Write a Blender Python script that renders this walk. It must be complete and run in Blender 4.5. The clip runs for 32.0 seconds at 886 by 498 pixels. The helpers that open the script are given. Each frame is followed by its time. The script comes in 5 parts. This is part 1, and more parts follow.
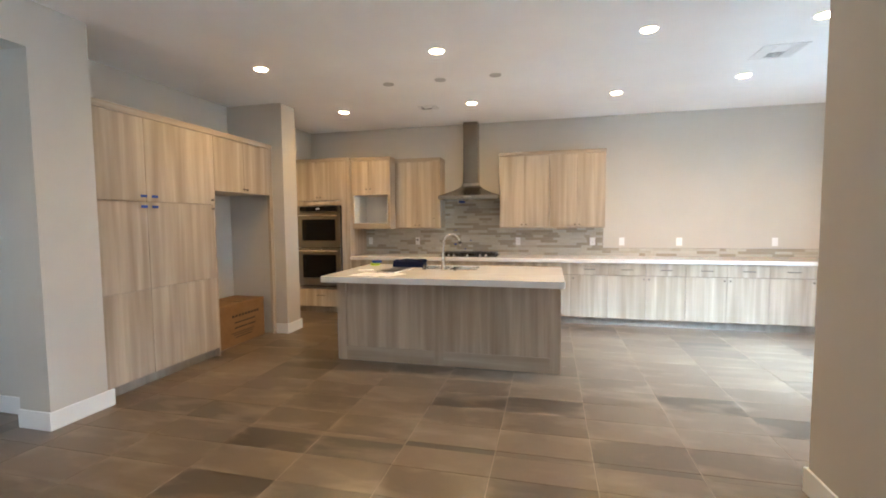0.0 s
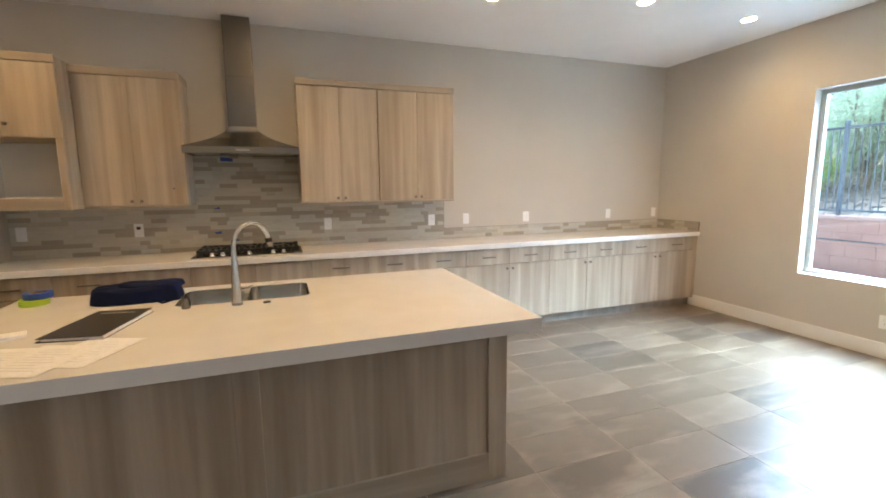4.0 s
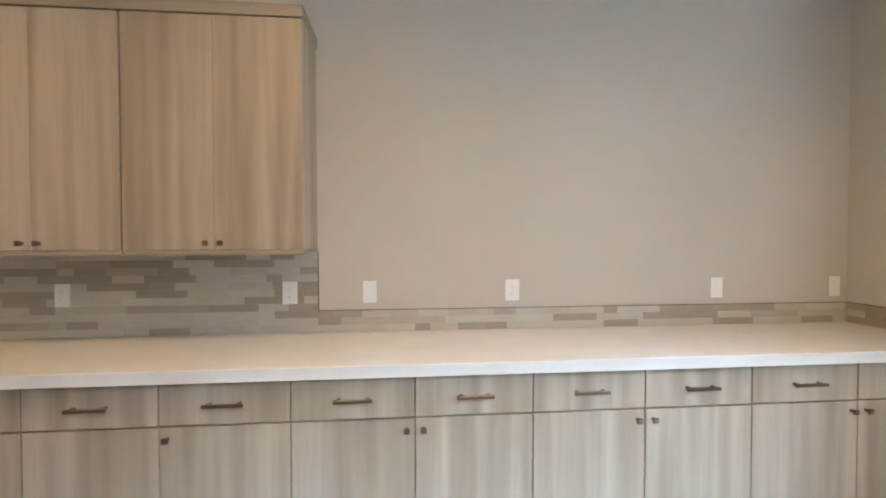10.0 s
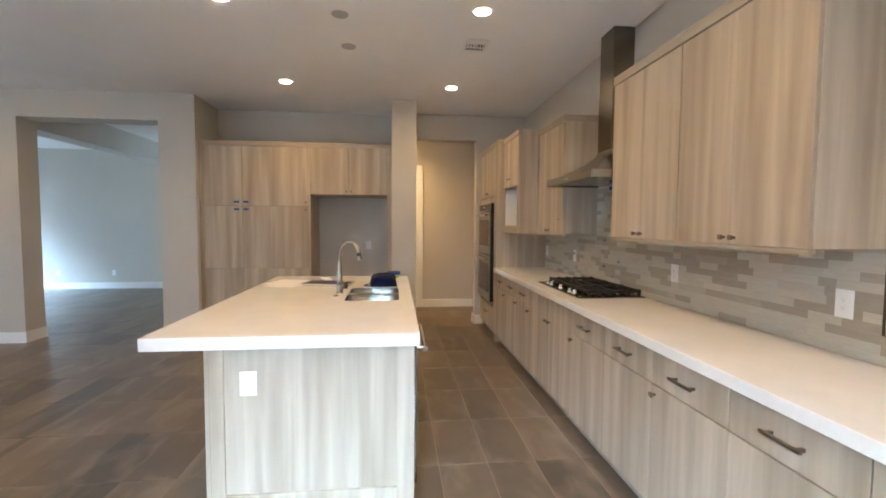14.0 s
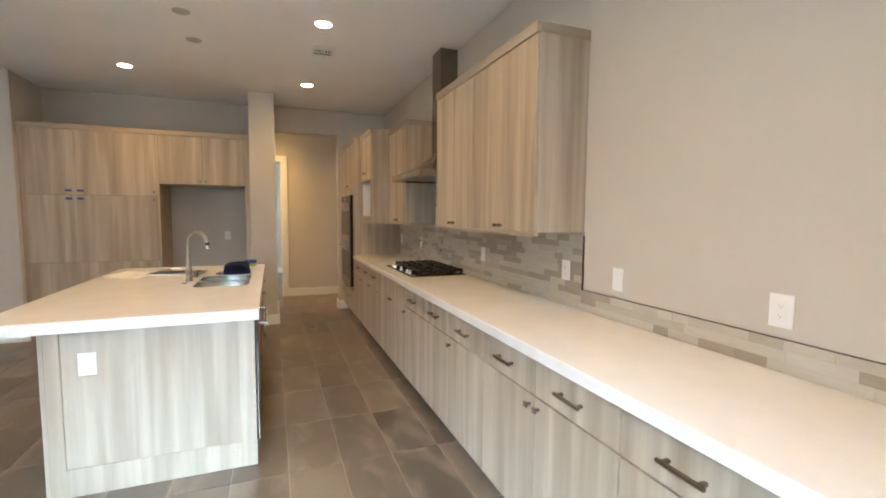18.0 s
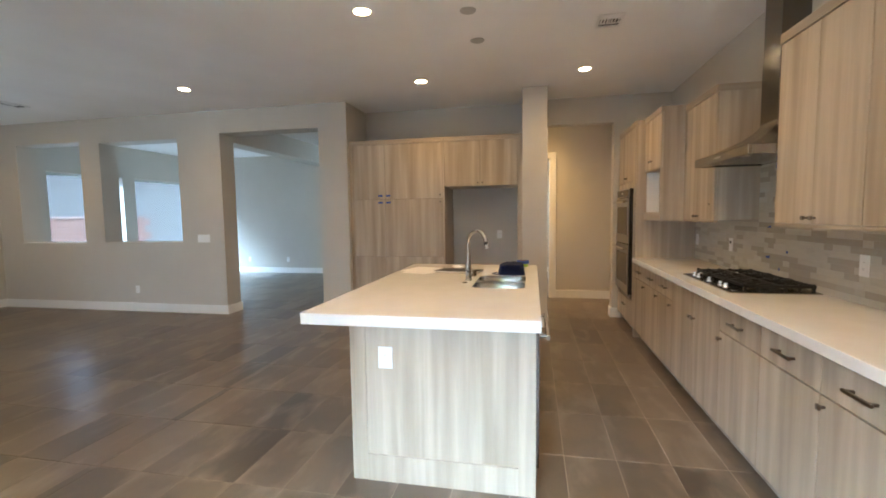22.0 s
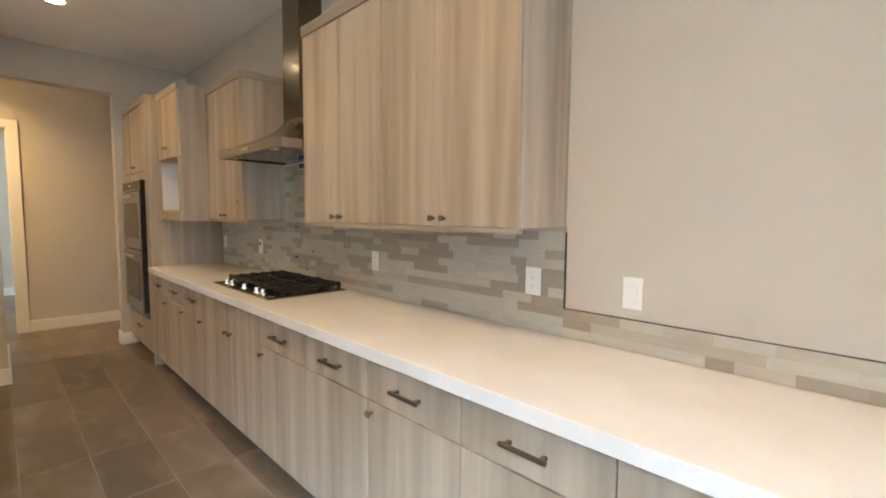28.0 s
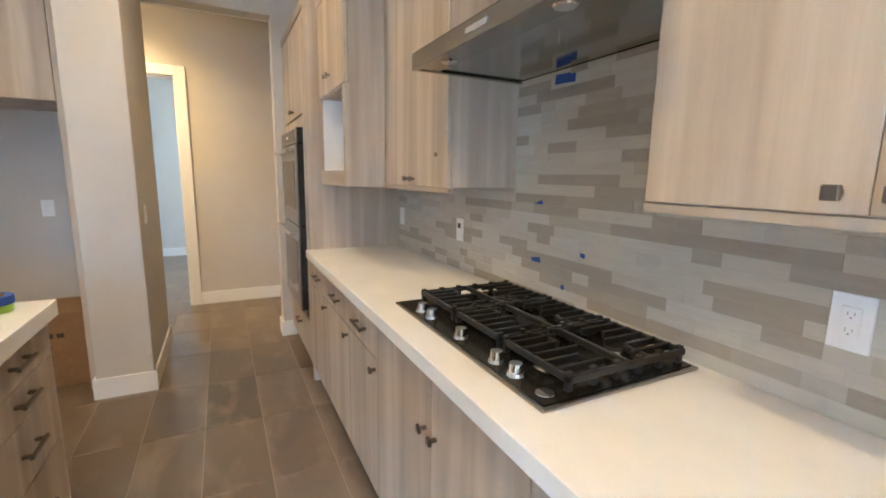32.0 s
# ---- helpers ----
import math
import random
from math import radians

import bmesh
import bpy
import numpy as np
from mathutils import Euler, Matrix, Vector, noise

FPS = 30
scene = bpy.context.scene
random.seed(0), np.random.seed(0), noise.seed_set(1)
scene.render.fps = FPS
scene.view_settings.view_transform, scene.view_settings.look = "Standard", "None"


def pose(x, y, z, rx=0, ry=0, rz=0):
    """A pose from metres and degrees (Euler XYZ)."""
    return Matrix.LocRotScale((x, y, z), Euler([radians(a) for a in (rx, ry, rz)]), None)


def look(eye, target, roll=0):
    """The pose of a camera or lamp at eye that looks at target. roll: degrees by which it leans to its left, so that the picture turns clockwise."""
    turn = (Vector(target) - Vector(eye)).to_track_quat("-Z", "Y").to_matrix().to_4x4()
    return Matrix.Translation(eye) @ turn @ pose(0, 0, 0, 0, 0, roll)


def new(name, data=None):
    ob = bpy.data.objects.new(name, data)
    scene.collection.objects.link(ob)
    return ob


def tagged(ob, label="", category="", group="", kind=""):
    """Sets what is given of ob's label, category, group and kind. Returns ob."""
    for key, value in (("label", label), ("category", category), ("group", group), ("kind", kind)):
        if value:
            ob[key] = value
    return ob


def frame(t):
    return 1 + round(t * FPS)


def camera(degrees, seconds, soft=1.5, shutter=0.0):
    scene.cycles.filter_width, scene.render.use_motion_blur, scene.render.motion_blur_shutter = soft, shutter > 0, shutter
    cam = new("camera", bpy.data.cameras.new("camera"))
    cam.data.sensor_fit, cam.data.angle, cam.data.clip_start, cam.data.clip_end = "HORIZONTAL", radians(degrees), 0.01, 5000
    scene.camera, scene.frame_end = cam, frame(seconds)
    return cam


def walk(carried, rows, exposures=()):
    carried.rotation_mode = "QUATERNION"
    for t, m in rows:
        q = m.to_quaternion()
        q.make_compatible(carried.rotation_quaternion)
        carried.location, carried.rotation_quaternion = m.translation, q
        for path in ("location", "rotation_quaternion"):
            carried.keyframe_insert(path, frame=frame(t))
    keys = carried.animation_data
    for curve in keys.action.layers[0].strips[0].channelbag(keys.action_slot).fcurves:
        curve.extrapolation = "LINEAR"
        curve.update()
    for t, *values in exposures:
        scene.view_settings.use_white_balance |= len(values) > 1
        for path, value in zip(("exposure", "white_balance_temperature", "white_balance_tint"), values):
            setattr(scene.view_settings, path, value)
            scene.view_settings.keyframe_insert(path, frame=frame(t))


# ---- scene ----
cam = camera(90.4, 32.0, soft=1.8)
PATH = [
    (0, (-0.07, 0.059, 1.458), (-0.542, 1.998, 1.329), -0.5),
    (0.5, (-0.148, 0.317, 1.459), (-0.947, 2.146, 1.326), -0.1),
    (1, (-0.287, 0.642, 1.428), (-1.183, 2.418, 1.224), 0.5),
    (1.5, (-0.442, 0.991, 1.44), (-1.26, 2.804, 1.226), 0.1),
    (2, (-0.584, 1.409, 1.431), (-1.313, 3.258, 1.209), -0.2),
    (2.5, (-0.729, 1.733, 1.444), (-1.182, 3.666, 1.201), -0.7),
    (3, (-0.81, 2.002, 1.448), (-0.921, 3.984, 1.207), -1.3),
    (3.5, (-0.901, 2.247, 1.494), (-0.647, 4.214, 1.235), -0.2),
    (4, (-0.967, 2.41, 1.474), (-0.295, 4.273, 1.198), -0.6),
    (4.5, (-1.001, 2.549, 1.476), (0.031, 4.238, 1.188), -0.0),
    (6.5, (-0.262, 3.133, 1.423), (1.483, 4.068, 1.138), 0.8),
    (7, (0.04, 3.219, 1.447), (1.807, 4.119, 1.188), 1.6),
    (7.5, (0.251, 3.441, 1.434), (1.892, 4.568, 1.24), 0.3),
    (8, (0.505, 3.628, 1.418), (1.892, 5.058, 1.246), 0.2),
    (8.5, (0.694, 3.861, 1.415), (1.878, 5.466, 1.264), 0.1),
    (9, (0.824, 4.111, 1.441), (1.742, 5.883, 1.319), -0.3),
    (9.5, (0.998, 4.349, 1.421), (1.558, 6.267, 1.323), -0.4),
    (10, (1.129, 4.621, 1.398), (1.316, 6.612, 1.36), -0.1),
    (10.5, (1.161, 4.887, 1.413), (0.941, 6.874, 1.377), 0.8),
    (11, (1.203, 5.108, 1.421), (0.557, 7.001, 1.393), 1.2),
    (11.5, (1.303, 5.266, 1.44), (0.283, 6.986, 1.398), 0.6),
    (12, (1.464, 5.238, 1.457), (0.13, 6.728, 1.426), 0.2),
    (12.5, (1.654, 5.235, 1.488), (0.065, 6.449, 1.465), 0.2),
    (13, (1.807, 5.297, 1.478), (0.035, 6.225, 1.469), 1.0),
    (13.5, (1.946, 5.276, 1.457), (0.033, 5.861, 1.425), 2.5),
    (14, (2.143, 5.157, 1.44), (0.157, 5.368, 1.326), 0.4),
    (14.5, (2.314, 5.131, 1.44), (0.318, 5.175, 1.314), -0.1),
    (16.5, (2.576, 5.28, 1.438), (0.593, 5.264, 1.173), -0.6),
    (17, (2.634, 5.24, 1.433), (0.647, 5.26, 1.206), -0.2),
    (17.5, (2.668, 5.305, 1.446), (0.706, 5.647, 1.269), 0.4),
    (18, (2.703, 5.353, 1.45), (0.844, 6.074, 1.294), 0.4),
    (18.5, (2.73, 5.392, 1.455), (0.935, 6.259, 1.291), 0.4),
    (19, (2.665, 5.394, 1.441), (0.773, 6.016, 1.26), 0.1),
    (19.5, (2.513, 5.436, 1.442), (0.532, 5.615, 1.238), -0.1),
    (20, (2.434, 5.449, 1.432), (0.452, 5.297, 1.211), -0.0),
    (20.5, (2.419, 5.447, 1.424), (0.459, 5.126, 1.196), 0.1),
    (21, (2.386, 5.416, 1.42), (0.43, 5.061, 1.197), 0.1),
    (21.5, (2.282, 5.291, 1.445), (0.323, 4.937, 1.248), -0.4),
    (22, (2.195, 5.227, 1.434), (0.241, 4.828, 1.277), -0.8),
    (22.5, (2.036, 5.226, 1.435), (0.101, 4.732, 1.326), -1.3),
    (23, (1.916, 5.246, 1.447), (0.011, 4.641, 1.38), -1.5),
    (23.5, (1.882, 5.239, 1.43), (-0.006, 4.581, 1.395), -1.5),
    (24, (1.888, 5.228, 1.434), (-0.019, 4.623, 1.415), -1.2),
    (24.5, (1.883, 5.181, 1.444), (-0.069, 4.745, 1.425), -0.7),
    (25, (1.892, 5.12, 1.473), (-0.099, 4.941, 1.442), -0.1),
    (25.5, (1.917, 5.096, 1.455), (-0.078, 5.239, 1.41), 0.6),
    (26, (1.935, 5.121, 1.453), (-0.002, 5.615, 1.385), 1.2),
    (26.5, (1.952, 5.237, 1.432), (0.129, 6.054, 1.353), 1.7),
    (28.5, (1.382, 5.415, 1.39), (0.073, 6.916, 1.206), 0.1),
    (29, (1.198, 5.486, 1.38), (-0.077, 7.012, 1.172), 0.0),
    (29.5, (0.954, 5.655, 1.41), (-0.324, 7.18, 1.21), 0.2),
    (30, (0.729, 5.716, 1.406), (-0.575, 7.22, 1.209), 0.9),
    (30.5, (0.489, 5.68, 1.422), (-0.907, 7.095, 1.196), 0.5),
    (31, (0.305, 5.716, 1.411), (-1.216, 6.993, 1.175), 1.4),
    (31.5, (0.074, 5.832, 1.41), (-1.573, 6.934, 1.139), 1.6),
    (32, (-0.164, 5.86, 1.404), (-1.926, 6.747, 1.076), 0.9),
]
EXPOSURES = [(0.0, 4.66, 5950, 8), (1.0, 4.74, 6200, 8), (2.0, 4.76, 6150, 7), (4.0, 4.15, 6300, 9), (7.0, 3.03, 6650, 9), (8.0, 3.16, 6950, 9), (9.0, 3.2, 6950, 9), (10.0, 3.94, 6050, 9), (11.0, 4.03, 6000, 9), (12.5, 4.28, 5750, 9), (14.5, 4.28, 6050, 9), (17.0, 4.28, 6200, 8), (20.0, 4.07, 6250, 7), (22.0, 4.19, 6150, 8), (23.0, 4.34, 6000, 9), (25.0, 4.22, 6400, 8), (27.0, 4.3, 6350, 7), (29.0, 4.33, 5500, 6), (31.0, 4.73, 5080, 5), (32.0, 4.89, 5050, 5)]
walk(cam, [(t, look(eye, target, roll)) for t, eye, target, roll in PATH], EXPOSURES)
SKY, SUN, WATTS, LENS, WARM = 0.065, 4.2, 1.8, 7.0, (1.0, 0.60, 0.23)
DOOR_FILL, ENTRY_FILL, BEDROOM_FILL = 0.9, 2.1, 1.5

# ---- light and sky ----
world = bpy.data.worlds.new("sky")
scene.world = world
world.use_nodes = True
wn = world.node_tree.nodes
sky = wn.new("ShaderNodeTexSky")
sky.sky_type = "NISHITA"
sky.sun_disc = False
sky.sun_elevation, sky.sun_rotation = radians(49), radians(102)
sky.air_density, sky.dust_density, sky.ozone_density = 1.0, 4.0, 1.0
wn["Background"].inputs["Strength"].default_value = SKY
world.node_tree.links.new(sky.outputs["Color"], wn["Background"].inputs["Color"])

sun = new("sun", bpy.data.lights.new("sun", "SUN"))
sun.data.energy, sun.data.angle, sun.data.color = SUN, radians(67), (0.485, 0.735, 1.0)
sun.matrix_world = look((6.42, -1.36, 7.55), (0.0, 0.0, 0.0))

CEIL = 2.965
DOWNLIGHTS = [(x, y) for x in (-2.858, -1.062, 0.69) for y in (3.965, 5.77)]
DOWNLIGHTS += [(1.92, 5.46), (1.915, 4.03), (3.12, 5.46), (3.12, 4.03), (-2.47, 1.15), (-2.477, -2.18)]


def downlamp(x, y, watts, size=150):
    lamp = new("downlight_lamp", bpy.data.lights.new("downlight_lamp", "SPOT"))
    d = lamp.data
    d.energy, d.color, d.spot_size, d.spot_blend, d.shadow_soft_size = watts, WARM, radians(size), 0.9, 0.05
    lamp.matrix_world = look((x, y, CEIL - 0.03), (x, y, 0))


for dx, dy in DOWNLIGHTS:
    downlamp(dx, dy, WATTS)
downlamp(-4.76, 4.95, WATTS * 4.1)
# second hall lamp is assumed, out of view, added to warm the hall
downlamp(-4.76, 3.40, WATTS * 0.7)


# fill lamp added at unseen great room doors behind the walker, lights the ceiling
door_fill = new("door_daylight", bpy.data.lights.new("door_daylight", "AREA"))
door_fill.data.shape, door_fill.data.size, door_fill.data.size_y = "RECTANGLE", 3.6, 2.3
door_fill.data.energy, door_fill.data.color = DOOR_FILL, (1.0, 0.96, 0.90)
door_fill.matrix_world = look((1.36, -1.0, 1.2), (-3.0, -1.0, 4.4))
# fill lamp added in an unseen glazed door, brightens the dining room's far wall
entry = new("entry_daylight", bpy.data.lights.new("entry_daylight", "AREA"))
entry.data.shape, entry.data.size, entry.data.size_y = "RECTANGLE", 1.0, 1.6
entry.data.energy, entry.data.color = ENTRY_FILL, (0.62, 0.84, 1.0)
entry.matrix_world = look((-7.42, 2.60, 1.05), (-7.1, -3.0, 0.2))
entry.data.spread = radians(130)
# fill lamp added in an unseen bedroom window, to brighten the doorway view
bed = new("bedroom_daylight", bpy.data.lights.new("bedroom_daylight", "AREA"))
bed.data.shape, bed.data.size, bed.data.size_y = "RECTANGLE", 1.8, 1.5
bed.data.energy, bed.data.color = BEDROOM_FILL, (1.0, 0.93, 0.70)
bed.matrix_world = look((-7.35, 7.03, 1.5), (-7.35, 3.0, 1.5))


# ---- materials ----
def material(name, color, rough=0.5, metal=0.0, **more):
    m = bpy.data.materials.new(name)
    m.use_nodes = True
    p = m.node_tree.nodes["Principled BSDF"]
    p.inputs["Base Color"].default_value = (*color, 1)
    p.inputs["Roughness"].default_value = rough
    p.inputs["Metallic"].default_value = metal
    for key, value in more.items():
        p.inputs[key.replace("_", " ")].default_value = value
    return m


class Nodes:
    """Short hand for wiring a node material."""

    def __init__(self, m):
        self.t, self.p = m.node_tree, m.node_tree.nodes["Principled BSDF"]

    def add(self, kind, operation="", blend=""):
        n = self.t.nodes.new("ShaderNode" + kind)
        if operation:
            n.operation = operation
        if blend:
            n.data_type, n.blend_type = "RGBA", blend
        return n

    def join(self, a, b):
        self.t.links.new(a, b)

    def coords(self, scale, seed=None):
        """Object coordinates, stretched, shifted by a random number of the piece."""
        co = self.add("TexCoord")
        mp = self.add("Mapping")
        mp.inputs["Scale"].default_value = scale
        self.join(co.outputs["Object"], mp.inputs["Vector"])
        if seed is None:
            return mp.outputs["Vector"]
        up = self.add("VectorMath", operation="MULTIPLY")
        cb = self.add("CombineXYZ")
        for n in range(3):
            self.join(seed, cb.inputs[n])
        self.join(cb.outputs[0], up.inputs[0])
        up.inputs[1].default_value = (37.0, 53.0, 91.0)
        sm = self.add("VectorMath", operation="ADD")
        self.join(mp.outputs["Vector"], sm.inputs[0])
        self.join(up.outputs[0], sm.inputs[1])
        return sm.outputs[0]

    def noise(self, vec, scale, detail=3.0, rough=0.55, bend=0.0):
        n = self.add("TexNoise")
        n.inputs["Scale"].default_value, n.inputs["Detail"].default_value = scale, detail
        n.inputs["Roughness"].default_value, n.inputs["Distortion"].default_value = rough, bend
        self.join(vec, n.inputs["Vector"])
        return n.outputs["Fac"]

    def ramp(self, fac, stops):
        r = self.add("ValToRGB")
        e = r.color_ramp.elements
        while len(e) < len(stops):
            e.new(0.5)
        for s, (at, c) in zip(e, stops):
            s.position, s.color = at, (*c, 1) if len(c) == 3 else c
        self.join(fac, r.inputs["Fac"])
        return r.outputs["Color"]

    def mix(self, fac, a, b, how="MIX"):
        n = self.add("Mix", blend=how)
        for socket, value in ((n.inputs["Factor"], fac), (n.inputs["A"], a), (n.inputs["B"], b)):
            s = socket
            if socket.name in ("A", "B"):
                s = [i for i in n.inputs if i.name == socket.name and i.type == "RGBA"][0]
            if isinstance(value, (int, float)):
                s.default_value = value
            elif isinstance(value, tuple):
                s.default_value = (*value, 1)
            else:
                self.join(value, s)
        return [o for o in n.outputs if o.type == "RGBA"][0]

    def span(self, fac, lo, hi):
        n = self.add("MapRange")
        n.inputs["To Min"].default_value, n.inputs["To Max"].default_value = lo, hi
        n.inputs["From Min"].default_value, n.inputs["From Max"].default_value = 0.25, 0.75
        self.join(fac, n.inputs["Value"])
        return n.outputs["Result"]

    def bump(self, height, strength, depth=0.002):
        b = self.add("Bump")
        b.inputs["Strength"].default_value, b.inputs["Distance"].default_value = strength, depth
        self.join(height, b.inputs["Height"])
        self.join(b.outputs["Normal"], self.p.inputs["Normal"])

    def random(self):
        return self.add("ObjectInfo").outputs["Random"]


def painted(name, color, rough=0.6, peel=0.25, vary=0.03):
    """Rolled wall paint with a light orange-peel texture."""
    m = material(name, color, rough)
    n = Nodes(m)
    co = n.coords((1, 1, 1))
    soft = n.noise(co, 1.3, 4)
    lo, hi = tuple(c * (1 - vary) for c in color), tuple(min(1, c * (1 + vary)) for c in color)
    n.join(n.ramp(soft, [(0.3, lo), (0.7, hi)]), n.p.inputs["Base Color"])
    n.join(n.span(n.noise(co, 9, 2), rough - 0.06, rough + 0.06), n.p.inputs["Roughness"])
    n.bump(n.noise(co, 140, 2), peel, 0.0015)
    return m


def laminate(name, dark, mid, light, stretch=(1, 1, 0.05)):
    """Textured wood-look laminate with upright grain in soft bands and fine streaks."""
    m = material(name, mid, 0.5)
    n = Nodes(m)
    seed = n.random()
    co = n.coords(stretch, seed)
    bands = n.noise(co, 10, 2, 0.5, 0.2)
    plank = n.noise(co, 19, 2, 0.5, 0.5)
    fine = n.noise(co, 70, 3, 0.6, 0.3)
    hair = n.noise(co, 260, 2)
    base = n.ramp(bands, [(0.33, dark), (0.50, mid), (0.66, light)])
    col = n.mix(1.0, base, n.ramp(plank, [(0.36, (0.93, 0.925, 0.918)), (0.48, (0.985, 0.984, 0.982)), (0.62, (1.025, 1.025, 1.025))]), "MULTIPLY")
    col = n.mix(1.0, col, n.ramp(fine, [(0.32, (0.955, 0.95, 0.943)), (0.60, (1, 1, 1))]), "MULTIPLY")
    col = n.mix(0.25, col, n.ramp(hair, [(0.35, (0.86, 0.85, 0.84)), (0.6, (1, 1, 1))]), "MULTIPLY")
    n.join(col, n.p.inputs["Base Color"])
    n.join(n.span(fine, 0.42, 0.56), n.p.inputs["Roughness"])
    n.bump(fine, 0.06, 0.0006)
    return m


def floor_tile(name, island=False):
    """Glazed porcelain in cloudy grey-brown, with pale smears and darker tiles."""
    m = material(name, (0.16, 0.13, 0.1), 0.4)
    n = Nodes(m)
    seed = n.add("NewGeometry").outputs["Random Per Island"] if island else n.random()
    co = n.coords((1, 1, 1), seed)
    cloud = n.noise(co, 3.2, 5, 0.55)
    smear = n.noise(n.coords((0.8, 2.0, 1), seed), 2.6, 5, 0.5, 0.3)
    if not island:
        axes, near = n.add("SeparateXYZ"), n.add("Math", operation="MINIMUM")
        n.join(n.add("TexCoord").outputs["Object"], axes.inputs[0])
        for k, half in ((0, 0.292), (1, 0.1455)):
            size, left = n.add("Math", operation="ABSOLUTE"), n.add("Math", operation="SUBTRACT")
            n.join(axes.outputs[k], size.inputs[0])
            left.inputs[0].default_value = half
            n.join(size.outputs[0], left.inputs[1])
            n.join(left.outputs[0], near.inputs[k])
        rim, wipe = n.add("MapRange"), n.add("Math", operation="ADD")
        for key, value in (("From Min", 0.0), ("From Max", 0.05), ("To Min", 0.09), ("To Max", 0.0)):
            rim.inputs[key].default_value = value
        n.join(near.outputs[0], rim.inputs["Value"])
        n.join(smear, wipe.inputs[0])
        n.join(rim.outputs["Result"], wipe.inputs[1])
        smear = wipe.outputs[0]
    grit = n.noise(co, 60, 3)
    tone = n.ramp(seed, [(0.0, (0.066, 0.0468, 0.0305)), (0.13, (0.080, 0.0567, 0.0372)), (0.18, (0.123, 0.0875, 0.0565)), (0.75, (0.158, 0.1135, 0.0750)), (1.0, (0.202, 0.148, 0.1005))])
    col = n.mix(0.85, tone, n.ramp(cloud, [(0.30, (0.66, 0.645, 0.63)), (0.50, (0.88, 0.875, 0.87)), (0.70, (1.0, 1.0, 1.0))]), "MULTIPLY")
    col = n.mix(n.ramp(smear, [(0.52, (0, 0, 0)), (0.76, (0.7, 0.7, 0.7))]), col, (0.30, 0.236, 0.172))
    col = n.mix(0.25, col, n.ramp(grit, [(0.3, (0.75, 0.75, 0.75)), (0.7, (1, 1, 1))]), "MULTIPLY")
    n.join(col, n.p.inputs["Base Color"])
    n.join(n.span(cloud, 0.278, 0.305), n.p.inputs["Roughness"])
    n.p.inputs["Specular IOR Level"].default_value = 1.0
    n.bump(n.noise(co, 9, 3), 0.03, 0.002)
    return m


def mosaic(name):
    """Glossy strip tiles in pale grey, stone grey and taupe."""
    m = material(name, (0.5, 0.47, 0.42), 0.25)
    n = Nodes(m)
    seed = n.random()
    co = n.coords((1, 1, 6), seed)
    tone = n.ramp(seed, [(0.0, (0.335, 0.29, 0.222)), (0.28, (0.365, 0.32, 0.248)), (0.36, (0.455, 0.42, 0.345)), (0.55, (0.52, 0.49, 0.415)), (0.8, (0.48, 0.445, 0.37)), (1.0, (0.55, 0.53, 0.47))])
    n.p.inputs["Base Color"].default_value = (1, 1, 1, 1)
    vein = n.noise(co, 9, 4, 0.6, 0.8)
    n.join(n.mix(0.8, tone, n.ramp(vein, [(0.3, (0.86, 0.85, 0.83)), (0.65, (1, 1, 1))]), "MULTIPLY"), n.p.inputs["Base Color"])
    n.join(n.span(seed, 0.29, 0.36), n.p.inputs["Roughness"])
    n.bump(n.noise(co, 30, 2), 0.05, 0.001)
    return m


def quartz(name):
    m = material(name, (0.78, 0.755, 0.72), 0.16)
    n = Nodes(m)
    co = n.coords((1, 1, 1))
    fleck = n.noise(co, 420, 2)
    cloud = n.noise(co, 5, 4)
    col = n.ramp(cloud, [(0.3, (0.76, 0.735, 0.70)), (0.7, (0.81, 0.79, 0.76))])
    n.join(n.mix(0.5, col, n.ramp(fleck, [(0.3, (0.86, 0.85, 0.83)), (0.45, (1, 1, 1))]), "MULTIPLY"), n.p.inputs["Base Color"])
    n.join(n.span(cloud, 0.09, 0.14), n.p.inputs["Roughness"])
    return m


def brushed(name, color, rough, stretch=(1, 1, 40)):
    m = material(name, color, rough, 1.0)
    n = Nodes(m)
    line = n.noise(n.coords(stretch), 14, 3)
    n.join(n.span(line, rough - 0.02, rough + 0.03), n.p.inputs["Roughness"])
    n.bump(line, 0.006, 0.0002)
    return m


def mottled(name, a, b, scale, rough=0.85, bump=0.3):
    """Stone, masonry, earth or bark: two tones, grain and relief."""
    m = material(name, a, rough)
    n = Nodes(m)
    co = n.coords((1, 1, 1), n.random())
    big, small = n.noise(co, scale, 4), n.noise(co, scale * 12, 3)
    col = n.ramp(big, [(0.3, a), (0.7, b)])
    n.join(n.mix(0.5, col, n.ramp(small, [(0.3, (0.75, 0.75, 0.75)), (0.7, (1, 1, 1))]), "MULTIPLY"), n.p.inputs["Base Color"])
    n.bump(small, bump, 0.01)
    return m


def leafy(name, a, b):
    m = material(name, a, 0.55)
    n = Nodes(m)
    pick = n.add("NewGeometry").outputs["Random Per Island"]
    n.join(n.ramp(pick, [(0.0, a), (1.0, b)]), n.p.inputs["Base Color"])
    thin, both = n.add("BsdfTranslucent"), n.add("MixShader")
    both.inputs[0].default_value = 0.45
    n.join(n.ramp(pick, [(0.0, a), (1.0, b)]), thin.inputs["Color"])
    n.join(n.p.outputs[0], both.inputs[1])
    n.join(thin.outputs[0], both.inputs[2])
    n.join(both.outputs[0], m.node_tree.nodes["Material Output"].inputs["Surface"])
    return m


